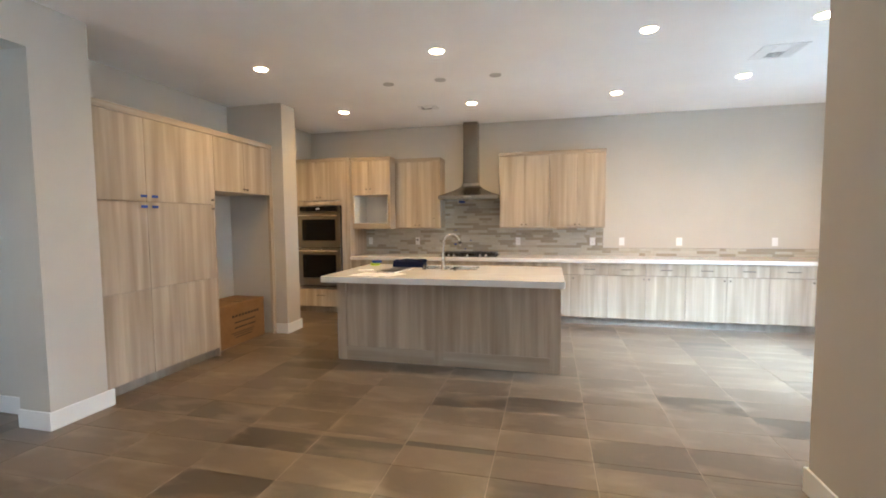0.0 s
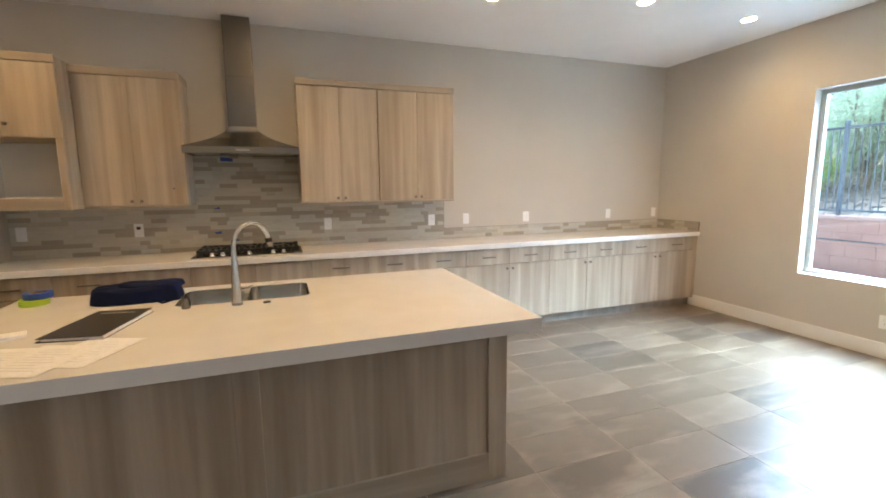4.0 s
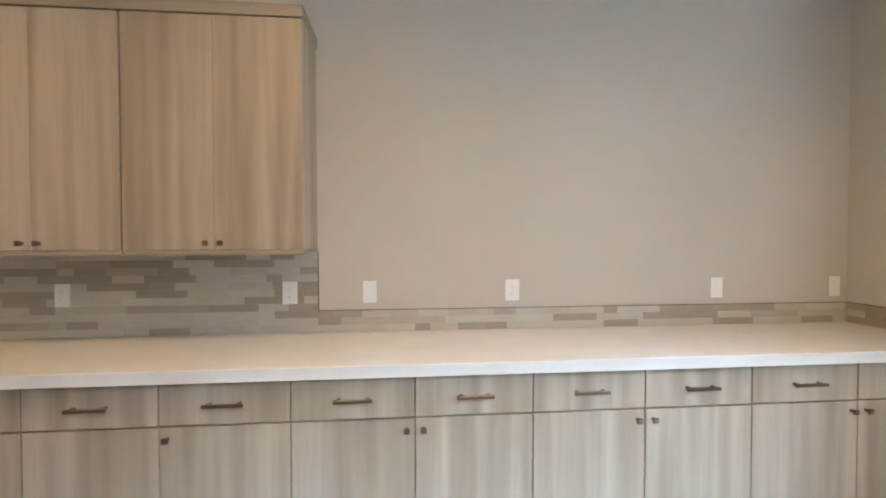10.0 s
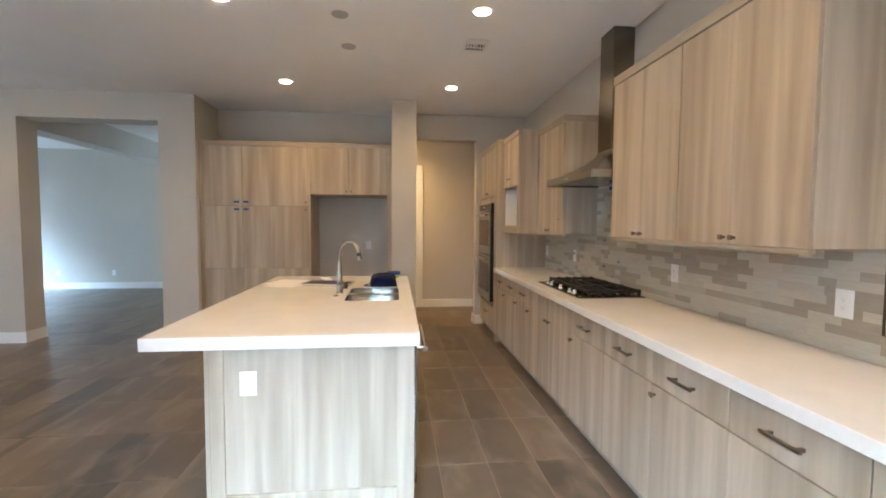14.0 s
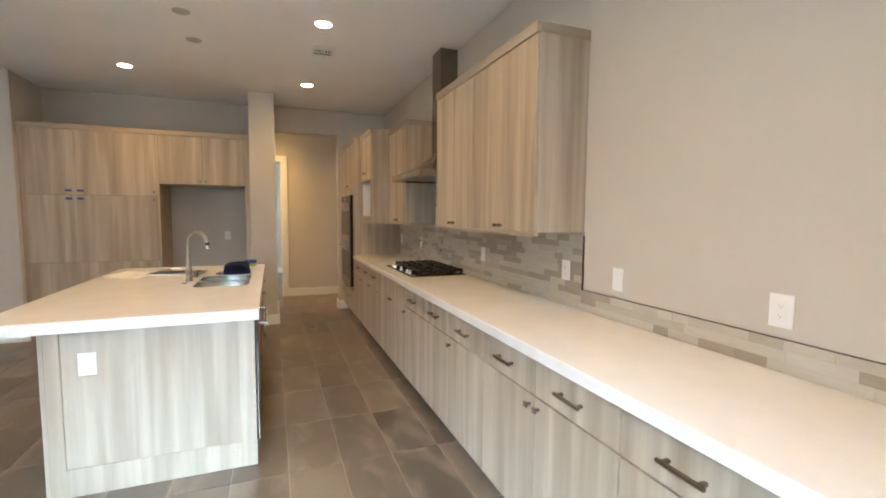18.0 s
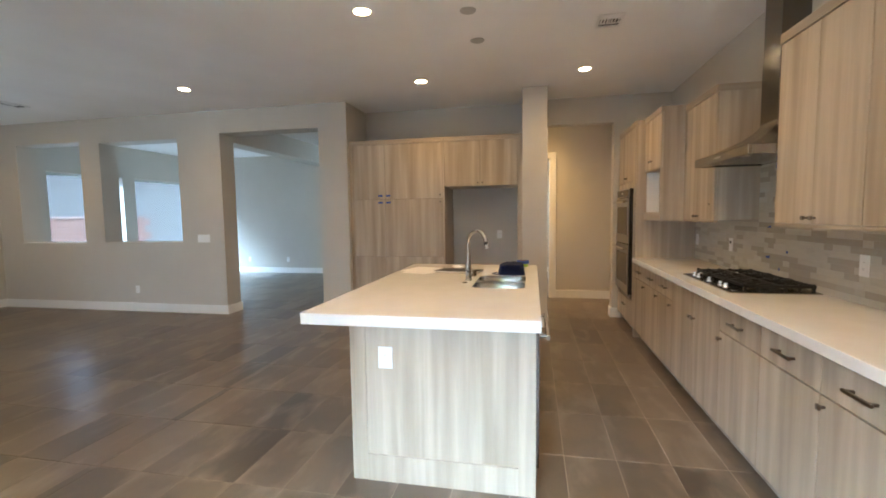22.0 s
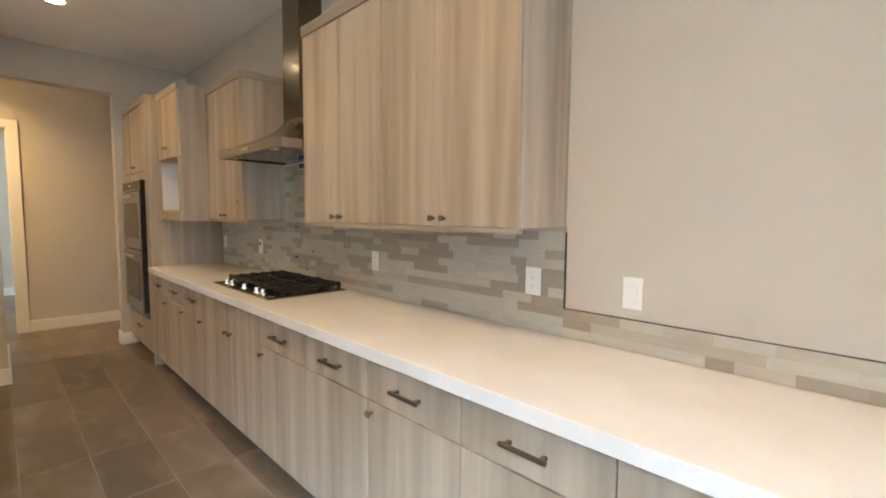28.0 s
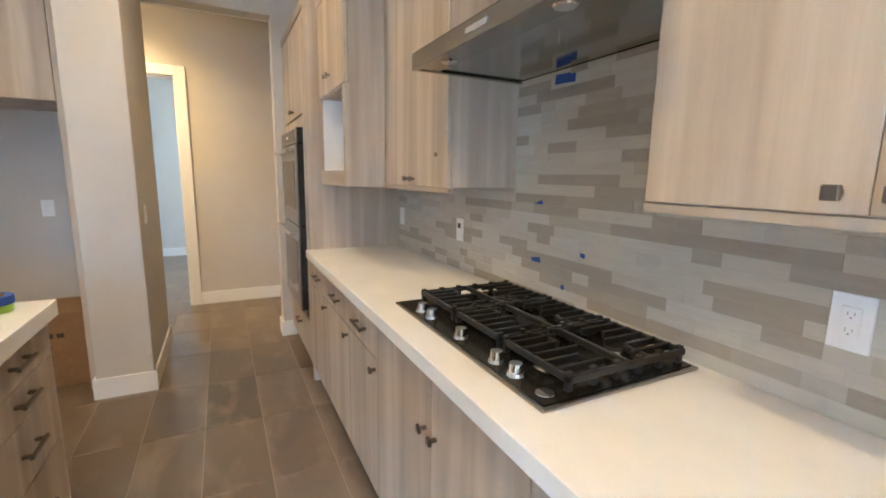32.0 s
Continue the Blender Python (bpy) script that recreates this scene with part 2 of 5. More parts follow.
PAINT = painted("greige_wall_paint", (0.545, 0.505, 0.445))
CEILING = painted("ceiling_paint", (0.90, 0.895, 0.88), 0.75, 0.4)
WHITE = painted("white_trim_paint", (0.80, 0.79, 0.77), 0.4, 0.05, 0.01)
WOOD = laminate("driftwood_laminate", (0.358, 0.284, 0.203), (0.435, 0.351, 0.260), (0.520, 0.434, 0.334))
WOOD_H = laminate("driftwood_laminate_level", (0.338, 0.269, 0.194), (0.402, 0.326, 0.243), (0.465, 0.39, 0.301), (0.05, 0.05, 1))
WOOD_IN = material("cabinet_interior", (0.75, 0.73, 0.70), 0.5)
# dark carcass colour that puts shade into the gaps between doors
SHADOW_GAP = material("carcass_gap_shade", (0.16, 0.125, 0.095), 0.6)
# cabinet laminate darkened to carry the shade of the toe recess
TOE = laminate("shaded_toe_kick_laminate", (0.28, 0.24, 0.20), (0.31, 0.27, 0.225), (0.34, 0.30, 0.25))
QUARTZ = quartz("white_quartz")
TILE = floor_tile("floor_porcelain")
TILE_FAR = floor_tile("floor_porcelain_joined", True)
GROUT = mottled("floor_grout", (0.38, 0.32, 0.26), (0.48, 0.41, 0.335), 6, 0.9, 0.1)
MOSAIC = mosaic("mosaic_strip")
MORTAR = mottled("mosaic_grout", (0.45, 0.415, 0.36), (0.48, 0.445, 0.39), 8, 0.9, 0.1)
EDGE = material("bronze_edge_trim", (0.09, 0.075, 0.06), 0.4, 0.8)
STEEL = brushed("brushed_steel", (0.23, 0.21, 0.185), 0.2, (60, 60, 1))
STEEL_X = brushed("brushed_steel_flat", (0.38, 0.355, 0.325), 0.23, (1, 60, 60))
SINK = material("polished_sink_steel", (0.84, 0.83, 0.81), 0.13, 1.0)
HOOD_PANEL = material("polished_hood_panel", (0.42, 0.40, 0.375), 0.12, 1.0)
CHROME = material("polished_chrome", (0.78, 0.77, 0.75), 0.08, 1.0)
NICKEL = material("brushed_nickel", (0.21, 0.175, 0.138), 0.28, 1.0)
BLACK_GLASS = material("black_oven_glass", (0.005, 0.005, 0.006), 0.06, 0.0, Specular_IOR_Level=0.22)
FAUCET = brushed("satin_faucet_steel", (0.50, 0.475, 0.44), 0.23, (20, 20, 1))
OVEN = brushed("warm_oven_steel", (0.26, 0.238, 0.208), 0.31, (1, 60, 60))
BLACK = material("black_enamel", (0.012, 0.012, 0.013), 0.22)
IRON = mottled("cast_iron", (0.010, 0.010, 0.011), (0.02, 0.02, 0.02), 30, 0.42, 0.15)
RUBBER = material("black_rubber", (0.015, 0.015, 0.015), 0.6)
COVER = painted("cover_paint", (0.50, 0.49, 0.47), 0.6, 0.05)
PLASTIC = material("white_plastic", (0.82, 0.815, 0.80), 0.35)
SLOT = material("grey_outlet_slot", (0.20, 0.19, 0.18), 0.6)
DARK_SLOT = material("outlet_slot", (0.03, 0.03, 0.03), 0.6)
BLUE_TAPE = material("blue_masking_tape", (0.02, 0.065, 0.30), 0.6)
GREEN_TAPE = material("green_masking_tape", (0.42, 0.62, 0.05), 0.6)
NAVY = mottled("navy_nylon", (0.004, 0.008, 0.034), (0.007, 0.013, 0.050), 9, 0.85, 0.2)
NAVY.node_tree.nodes["Principled BSDF"].inputs["Specular IOR Level"].default_value = 0.15
CARD = mottled("brown_cardboard", (0.235, 0.125, 0.048), (0.285, 0.158, 0.066), 4, 0.85, 0.08)
INK = material("dark_print", (0.05, 0.03, 0.02), 0.8)
PAPER = mottled("printed_paper", (0.84, 0.83, 0.82), (0.88, 0.87, 0.86), 5, 0.8, 0.03)
TEXT = material("grey_print", (0.70, 0.685, 0.675), 0.8)
BINDER = material("black_binder_cover", (0.02, 0.018, 0.018), 0.35)
FRAME = material("bronze_window_frame", (0.085, 0.082, 0.066), 0.45)
VINYL = material("pale_window_frame", (0.42, 0.44, 0.43), 0.4)
GLASS = material("window_glass", (0.90, 0.92, 0.91), 0.0, 0.0, Transmission_Weight=1.0, IOR=1.45)
# glass greyed to hold down the overbright view outside
DIM_GLASS = material("view_dimming_glass", (0.62, 0.65, 0.66), 0.0, 0.0, Transmission_Weight=1.0, IOR=1.45)
LIT = material("lit_lens", (1, 0.9, 0.78), 0.4)
LIT.node_tree.nodes["Principled BSDF"].inputs["Emission Color"].default_value = (1.0, 0.70, 0.37, 1)
LIT.node_tree.nodes["Principled BSDF"].inputs["Emission Strength"].default_value = LENS
FENCE = material("slate_painted_steel", (0.05, 0.065, 0.08), 0.45)
BLOCK = mottled("red_masonry_block", (0.225, 0.125, 0.102), (0.285, 0.17, 0.143), 5, 0.9, 0.35)
BLOCK_CAP = mottled("red_masonry_cap", (0.26, 0.17, 0.148), (0.305, 0.205, 0.18), 5, 0.9, 0.35)
JOINT = mottled("block_mortar", (0.23, 0.138, 0.115), (0.27, 0.168, 0.14), 8, 0.9, 0.2)
CONCRETE = mottled("pale_concrete", (0.34, 0.325, 0.305), (0.42, 0.405, 0.38), 1.5, 0.9, 0.15)
EARTH = mottled("desert_gravel", (0.20, 0.163, 0.128), (0.28, 0.23, 0.185), 1.2, 0.95, 0.5)
ROCK = mottled("gravel_stone", (0.19, 0.158, 0.128), (0.30, 0.255, 0.21), 3, 0.9, 0.3)
BARK = mottled("grey_bark", (0.16, 0.13, 0.10), (0.26, 0.22, 0.17), 14, 0.9, 0.5)
SAGE = leafy("sage_leaves", (0.25, 0.325, 0.21), (0.37, 0.445, 0.31))
LIME = leafy("bright_leaves", (0.24, 0.37, 0.08), (0.45, 0.56, 0.17))
DEEP = leafy("deep_green_leaves", (0.06, 0.12, 0.04), (0.14, 0.22, 0.07))
ORANGE = leafy("orange_blossom", (0.6, 0.19, 0.02), (0.75, 0.30, 0.04))
STUCCO = mottled("pale_stucco", (0.17, 0.165, 0.16), (0.21, 0.205, 0.20), 2, 0.9, 0.3)
PALE_STUCCO = mottled("white_stucco", (0.70, 0.69, 0.67), (0.78, 0.77, 0.75), 2, 0.9, 0.3)
ROOF = mottled("grey_roof_tile", (0.30, 0.285, 0.26), (0.40, 0.38, 0.35), 3, 0.85, 0.3)
# tan stucco taken near black: the underside's shade is in the colour
PATIO_SHADE = mottled("shade_dark_patio_stucco", (0.065, 0.058, 0.047), (0.085, 0.075, 0.062), 2, 0.9, 0.2)
HOUSE_GLASS = material("house_window_glass", (0.10, 0.16, 0.22), 0.05)


# ---- mesh helpers ----
def boxes(*extents, bevel=0.0, seg=1):
    """One bmesh of boxes, each x0, x1, y0, y1, z0, z1, with eased edges."""
    bm = bmesh.new()
    for x0, x1, y0, y1, z0, z1 in extents:
        made = bmesh.ops.create_cube(bm, size=1)["verts"]
        for v in made:
            v.co = Vector(((x0 + x1) / 2 + v.co.x * (x1 - x0), (y0 + y1) / 2 + v.co.y * (y1 - y0), (z0 + z1) / 2 + v.co.z * (z1 - z0)))
    if bevel:
        bmesh.ops.bevel(bm, geom=list(bm.edges), offset=bevel, segments=seg, profile=0.5, affect="EDGES")
    return bm


def disc(bm, centre, axis, r0, r1, length, sides=20):
    """A capped frustum from centre along axis."""
    made = bmesh.ops.create_cone(bm, cap_ends=True, segments=sides, radius1=r0, radius2=r1, depth=length)["verts"]
    turn = Vector((0, 0, 1)).rotation_difference(Vector(axis)).to_matrix()
    for v in made:
        v.co = Vector(centre) + turn @ (v.co + Vector((0, 0, length / 2)))
    return bm


def tube(points, radius, sides=12, bm=None):
    """A round rod swept along points; radius a number or one a point."""
    bm = bm or bmesh.new()
    pts = [Vector(p) for p in points]
    radii = [radius] * len(pts) if isinstance(radius, (int, float)) else radius
    rings, side = [], None
    for i, p in enumerate(pts):
        ahead = (pts[min(i + 1, len(pts) - 1)] - pts[max(i - 1, 0)]).normalized()
        if side is None:
            side = ahead.orthogonal().normalized()
        side = (side - ahead * side.dot(ahead)).normalized()
        up = ahead.cross(side)
        rings.append([bm.verts.new(p + radii[i] * (math.cos(a) * side + math.sin(a) * up)) for a in (2 * math.pi * k / sides for k in range(sides))])
    for a, b in zip(rings, rings[1:]):
        for k in range(sides):
            bm.faces.new((a[k], a[(k + 1) % sides], b[(k + 1) % sides], b[k]))
    bm.faces.new(rings[0][::-1])
    bm.faces.new(rings[-1])
    return bm


def loft(rings, cap=True):
    """Skin over closed rings of equal counts."""
    bm = bmesh.new()
    vs = [[bm.verts.new(p) for p in ring] for ring in rings]
    for a, b in zip(vs, vs[1:]):
        for k in range(len(a)):
            bm.faces.new((a[k], a[(k + 1) % len(a)], b[(k + 1) % len(a)], b[k]))
    if cap:
        bm.faces.new(vs[0][::-1])
        bm.faces.new(vs[-1])
    bmesh.ops.recalc_face_normals(bm, faces=bm.faces)
    return bm


def origin_of(ob):
    return Vector(ob["base"]) if "base" in ob else Vector((0, 0, 0))


def part(name, bm, mat, parent=None, label="", smooth=False):
    """Links a bmesh, given in the thing's own build coordinates, as one mesh object."""
    me = bpy.data.meshes.new(name)
    if parent is not None:
        bmesh.ops.translate(bm, verts=bm.verts, vec=-origin_of(parent))
    if smooth:
        for f in bm.faces:
            f.smooth = True
    bm.to_mesh(me)
    bm.free()
    if smooth:
        me.set_sharp_from_angle(angle=radians(38))
    me.materials.append(mat)
    ob = new(name, me)
    if parent is not None:
        ob.parent = parent
        if "base" in parent:
            ob["base"] = parent["base"]
    if label:
        ob["label"] = label
    return ob


def thing(name, base, label, category, group=""):
    """An Empty at the thing's base, to parent its parts."""
    ob = new(name)
    ob.empty_display_size = 0.1
    ob.location = base
    ob["base"] = tuple(base)
    return tagged(ob, label, category, group)


def structure(name, bm, mat, label="", category=""):
    return tagged(part(name, bm, mat), label, category or name.rstrip("_0123456789").replace("_", " "), kind="structure")


# ---- walls, floors, ceilings ----
def wall_holed(name, axis, lo, hi, a0, a1, z0, z1, holes, label):
    """A wall across axis from lo to hi, along the other axis from a0 to a1, with openings a0, a1, z0, z1 right through."""
    cuts = sorted({a0, a1, *(h for hole in holes for h in hole[:2])})
    solid = []
    for s0, s1 in zip(cuts, cuts[1:]):
        level = z0
        for h in sorted((h for h in holes if h[0] <= s0 and h[1] >= s1), key=lambda h: h[2]):
            if h[2] > level:
                solid.append((s0, s1, level, h[2]))
            level = h[3]
        if level < z1:
            solid.append((s0, s1, level, z1))
    ext = [(lo, hi, s0, s1, b, t) if axis == "x" else (s0, s1, lo, hi, b, t) for s0, s1, b, t in solid]
    bm = boxes(*ext)
    bmesh.ops.remove_doubles(bm, verts=bm.verts, dist=0.0005)
    inner = [f for f in bm.faces if any(g is not f and (g.calc_center_median() - f.calc_center_median()).length < 1e-4 for e in f.edges for g in e.link_faces)]
    bmesh.ops.delete(bm, geom=inner, context="FACES")
    return structure(name, bm, PAINT, label, "wall")


LOW = -0.12
E_WIN = (3.79, 5.225, 0.605, 2.345)
S_WIN = (1.84, 3.36, 0.62, 2.33)
D_WIN1, D_WIN2 = (-5.765, -4.25, 0.62, 2.31), (-7.55, -6.06, 0.62, 2.31)
PASS_A, PASS_B = (-2.93, -1.68, 1.06, 2.632), (-1.314, 0.088, 1.07, 2.60)
OPEN_A = (0.80, 2.34, LOW, 2.645)

wall_holed("wall_north", "y", 6.985, 7.185, -5.6, 3.95, LOW, CEIL, [], "greige painted kitchen wall behind the cabinets")
wall_holed("wall_east", "x", 3.75, 3.95, 2.48, 6.985, LOW, CEIL, [E_WIN], "greige painted nook wall with a square window")
wall_holed("wall_nook_south", "y", 2.48, 2.70, 1.27, 3.75, LOW, CEIL, [S_WIN], "greige painted nook wall with a deep window")
wall_holed("wall_great_east", "x", 1.27, 1.47, -3.39, 2.48, LOW, CEIL, [(-2.82, 0.82, 0.0, 2.40)], "greige painted great room wall with assumed wide glazed doors")
wall_holed("wall_south", "y", -3.59, -3.39, -8.2, 1.47, LOW, CEIL, [D_WIN1, D_WIN2], "greige painted wall with two windows")
wall_holed("wall_west", "x", -3.784, -3.484, -3.39, 2.34, LOW, CEIL, [PASS_A, PASS_B, OPEN_A], "greige painted wall with pass-through openings and a doorway")
structure("wall_pier", boxes((-3.77, -3.484, 2.34, 2.755, LOW, CEIL), (-4.35, -3.77, 2.50, 2.755, LOW, CEIL)), PAINT, "greige painted pier beside the tall cabinets", "wall")
structure("wall_niche_back", boxes((-4.35, -4.20, 2.755, 5.10, LOW, CEIL)), PAINT, "greige painted back of the pantry niche", "wall")
structure("wall_column", boxes((-4.35, -3.395, 5.10, 5.405, LOW, CEIL), bevel=0.004), PAINT, "greige painted column beside the refrigerator alcove", "wall")
wall_holed("wall_hall_opening", "x", -4.23, -4.08, 5.405, 6.985, LOW, CEIL, [(5.405, 6.285, LOW, 2.62)], "greige painted wall with a tall opening to the hall")
wall_holed("wall_hall_west", "x", -5.57, -5.42, 2.72, 6.985, LOW, CEIL, [(4.70, 5.515, LOW, 2.335)], "warm lit hall wall with a cased doorway")
wall_holed("wall_dining_north", "y", 2.55, 2.72, -8.2, -4.35, LOW, CEIL, [(-5.40, -4.37, LOW, 2.66), (-7.94, -6.90, 0.0, 2.35)], "greige painted wall with an opening to the hall")
wall_holed("wall_dining_west", "x", -8.20, -8.0, -3.39, 2.55, LOW, CEIL, [], "plain pale wall lit by daylight")
wall_holed("wall_bedroom_north", "y", 6.985, 7.185, -8.9, -5.6, LOW, CEIL, [(-8.3, -6.4, 0.7, 2.3)], "pale wall of the room past the hall")
window_holes = (-8.3, -6.4, 0.7, 2.3)
structure("wall_bedroom", boxes((-8.9, -8.75, 3.6, 6.985, LOW, CEIL), (-8.9, -5.57, 3.45, 3.6, LOW, CEIL)), PAINT, "pale wall of the room past the hall", "wall")
structure("beam", boxes((-8.0, -3.784, 0.30, 0.62, 2.60, CEIL), bevel=0.004), PAINT, "greige dropped beam across the dining room ceiling", "beam")

structure("ceiling", boxes((-8.9, 3.95, -3.59, 7.185, CEIL, CEIL + 0.12)), CEILING, "flat off-white ceiling", "ceiling")
structure("floor", boxes((-8.9, 3.95, -3.59, 7.185, -0.16, -0.0022)), GROUT, "grey-brown grout bed of the tiled floor", "floor")


def baseboard(runs):
    """Runs of x0, x1, y0, y1 in plan, each a flat white board with an eased top."""
    for x0, x1, y0, y1 in runs:
        bm = boxes((x0, x1, y0, y1, 0.0005, 0.132))
        top = [e for e in bm.edges if all(v.co.z > 0.1 for v in e.verts)]
        bmesh.ops.bevel(bm, geom=top, offset=0.004, segments=2, profile=0.5, affect="EDGES")
        tagged(part("baseboard", bm, WHITE), "white painted flat baseboard along the wall", "baseboard", kind="structure")


B = 0.016
baseboard([
    (3.75 - B, 3.75, 2.70, 6.42), (1.27 - B, 3.75 - B, 2.70, 2.70 + B), (1.27 - B, 1.27, -3.39, 2.70), (-3.484, 1.27 - B, -3.39, -3.39 + B),
    (-3.484, -3.484 + B, -3.39 + B, 0.80 + B), (-3.784 - B, -3.484, 0.80, 0.80 + B), (-3.784 - B, -3.784, -3.39, 0.80), (-3.484, -3.484 + B, 2.34 - B, 2.80),
    (-3.77, -3.484, 2.34 - B, 2.34), (-4.37, -3.77, 2.50 - B, 2.50), (-4.35 - B, -4.35, 2.72, 5.405), (-3.395, -3.395 + B, 5.10, 5.405 + B), (-4.35, -3.395, 5.405, 5.405 + B),
    (-3.56, -3.395 + B, 5.10 - B, 5.10), (-4.08, -4.08 + B, 6.285 - B, 6.40), (-4.23, -4.08, 6.285 - B, 6.285), (-4.23 - B, -4.23, 6.285 - B, 6.985), (-5.42, -5.42 + B, 5.61, 6.985),
    (-5.42, -5.42 + B, 2.72, 4.61), (-8.0, -5.40, 2.55 - B, 2.55), (-8.0, -8.0 + B, -3.39, 2.55 - B), (-8.0 + B, -3.8, -3.39, -3.39 + B), (-8.75, -8.75 + B, 3.6, 6.985),
])

casing = structure("door_casing", boxes((-5.42, -5.40, 5.515, 5.61, 0, 2.43), (-5.42, -5.40, 4.605, 4.70, 0, 2.43), (-5.42, -5.40, 4.70, 5.515, 2.335, 2.43), (-5.59, -5.42, 5.50, 5.515, 0, 2.335), (-5.59, -5.42, 4.70, 4.715, 0, 2.335), (-5.59, -5.42, 4.715, 5.50, 2.32, 2.335), bevel=0.002), WHITE, "white painted doorway casing without a door", "door casing")


def window(name, axis, plane, out, hole, mat, label, width=0.045, glazing=None):
    """A fixed pane: frame in the outer part of the opening, drywall reveal towards the room. out is the outward sign."""
    a0, a1, z0, z1 = hole
    p0, p1 = sorted((plane, plane + out * 0.05))
    rims = [(a0, a1, z0, z0 + width), (a0, a1, z1 - width, z1), (a0, a0 + width, z0 + width, z1 - width), (a1 - width, a1, z0 + width, z1 - width)]
    pane = (a0 + width - 0.005, a1 - width + 0.005, z0 + width - 0.005, z1 - width + 0.005)

    def ext(p, q, r):
        return (p, q, r[0], r[1], r[2], r[3]) if axis == "x" else (r[0], r[1], p, q, r[2], r[3])

    win = structure(name, boxes(*[ext(p0, p1, r) for r in rims], bevel=0.003), mat, label, "window")
    mid = (p0 + p1) / 2
    glass = part("pane", boxes(ext(mid - 0.003, mid + 0.003, pane)), glazing or GLASS, win)
    glass.visible_shadow = False
    return win


window("window_1", "x", 3.84, 1, E_WIN, VINYL, "square fixed window with a pale grey frame")
window("window_2", "y", 2.56, -1, S_WIN, FRAME, "deep-set window with a grey-green metal frame", 0.03)
part("glazing_bar", boxes((1.872, 3.328, 2.518, 2.556, 0.955, 0.980), bevel=0.003), VINYL, bpy.data.objects["window_2"], "pale horizontal glazing bar")
window("window_3", "y", -3.50, -1, D_WIN1, VINYL, "dining room window with glass greyed to dim the bright view", 0.045, DIM_GLASS)
window("window_4", "y", -3.50, -1, D_WIN2, VINYL, "dining room window with glass greyed to dim the bright view", 0.045, DIM_GLASS)
# window added out of view for the bedroom fill lamp
window("window_5", "y", 7.09, 1, window_holes, VINYL, "unseen bedroom window with a pale frame, added for fill")
# added door, never in view, that holds the dining room fill lamp
window("door_2", "y", 2.63, 1, (-7.94, -6.90, 0.0, 2.35), VINYL, "unseen glazed entry door with a pale frame, added for fill", 0.06)
# assumed door, out of sight, where the great room fill lamp stands
window("door_1", "x", 1.39, 1, (-2.82, 0.82, 0.0, 2.40), FRAME, "assumed wide glazed patio door with a grey metal frame, unseen", 0.07)
structure("window_sill_1", boxes((3.7515, 3.84, 3.7905, 5.2245, 0.6005, 0.612), bevel=0.002), WHITE, "white painted window sill", "window sill")
structure("window_sill_2", boxes((1.8405, 3.3595, 2.561, 2.6985, 0.6155, 0.627), bevel=0.002), WHITE, "white painted window sill", "window sill")
structure("window_sill_3", boxes((-3.7825, -3.4855, -2.9295, -1.6805, 1.0555, 1.066), bevel=0.002), WHITE, "white sill of the pass-through opening", "window sill")


# ---- cabinets ----
def knob(parent, at, way, mat=None):
    """A small square knob on a stem; way is the outward axis."""
    x, y, z = at
    s = 0.0115
    if way == "-y":
        bm = boxes((x - 0.006, x + 0.006, y - 0.02, y, z - 0.006, z + 0.006), (x - s, x + s, y - 0.03, y - 0.019, z - s, z + s), bevel=0.002)
    elif way == "+y":
        bm = boxes((x - 0.006, x + 0.006, y, y + 0.02, z - 0.006, z + 0.006), (x - s, x + s, y + 0.019, y + 0.03, z - s, z + s), bevel=0.002)
    else:
        bm = boxes((x, x + 0.02, y - 0.006, y + 0.006, z - 0.006, z + 0.006), (x + 0.019, x + 0.03, y - s, y + s, z - s, z + s), bevel=0.002)
    return part("knob", bm, mat or NICKEL, parent, "square brushed nickel knob")


def pull(parent, x, y, z, sign=-1, half=0.075):
    """A square bar pull on two posts, along x."""
    a, b = sorted((y, y + sign * 0.025))
    c, d = sorted((y + sign * 0.024, y + sign * 0.036))
    bm = boxes((x - half + 0.012, x - half + 0.026, a, b, z - 0.006, z + 0.006), (x + half - 0.026, x + half - 0.012, a, b, z - 0.006, z + 0.006), (x - half, x + half, c, d, z - 0.0065, z + 0.0065), bevel=0.002)
    return part("pull", bm, NICKEL, parent, "brushed nickel bar pull")


YF = 6.36
GAP = 0.0021


def front_y(name, parent, x0, x1, z0, z1, yf=YF, sign=-1, gaps=(GAP, GAP)):
    a, b = sorted((yf, yf - sign * 0.019))
    return part(name, boxes((x0 + gaps[0], x1 - gaps[1], a, b, z0 + GAP, z1 - GAP), bevel=0.0015), WOOD, parent)


def base_unit(x0, x1, bays, label):
    """A base cabinet: carcass, toe kick, drawer fronts over doors. Bays: x0, x1, knob x or None, has a drawer."""
    c = thing("base_cabinet", (x0, 6.40, 0), label, "cabinet", "base cabinets under the long counter")
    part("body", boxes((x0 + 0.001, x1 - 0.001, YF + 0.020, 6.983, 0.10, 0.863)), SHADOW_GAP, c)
    part("toe_kick", boxes((x0 + 0.001, x1 - 0.001, YF + 0.075, YF + 0.09, 0.0, 0.10)), TOE, c, "laminate toe kick toned down for shade")
    for b0, b1, at, drawer in bays:
        if drawer:
            d = front_y("drawer_front", c, b0, b1, 0.697, 0.861)
            pull(d, (b0 + b1) / 2, YF, 0.778)
        door = front_y("door", c, b0, b1, 0.104, 0.694 if drawer else 0.861)
        if at is not None:
            knob(door, (at, YF, 0.652 if drawer else 0.672), "-y")
    return c


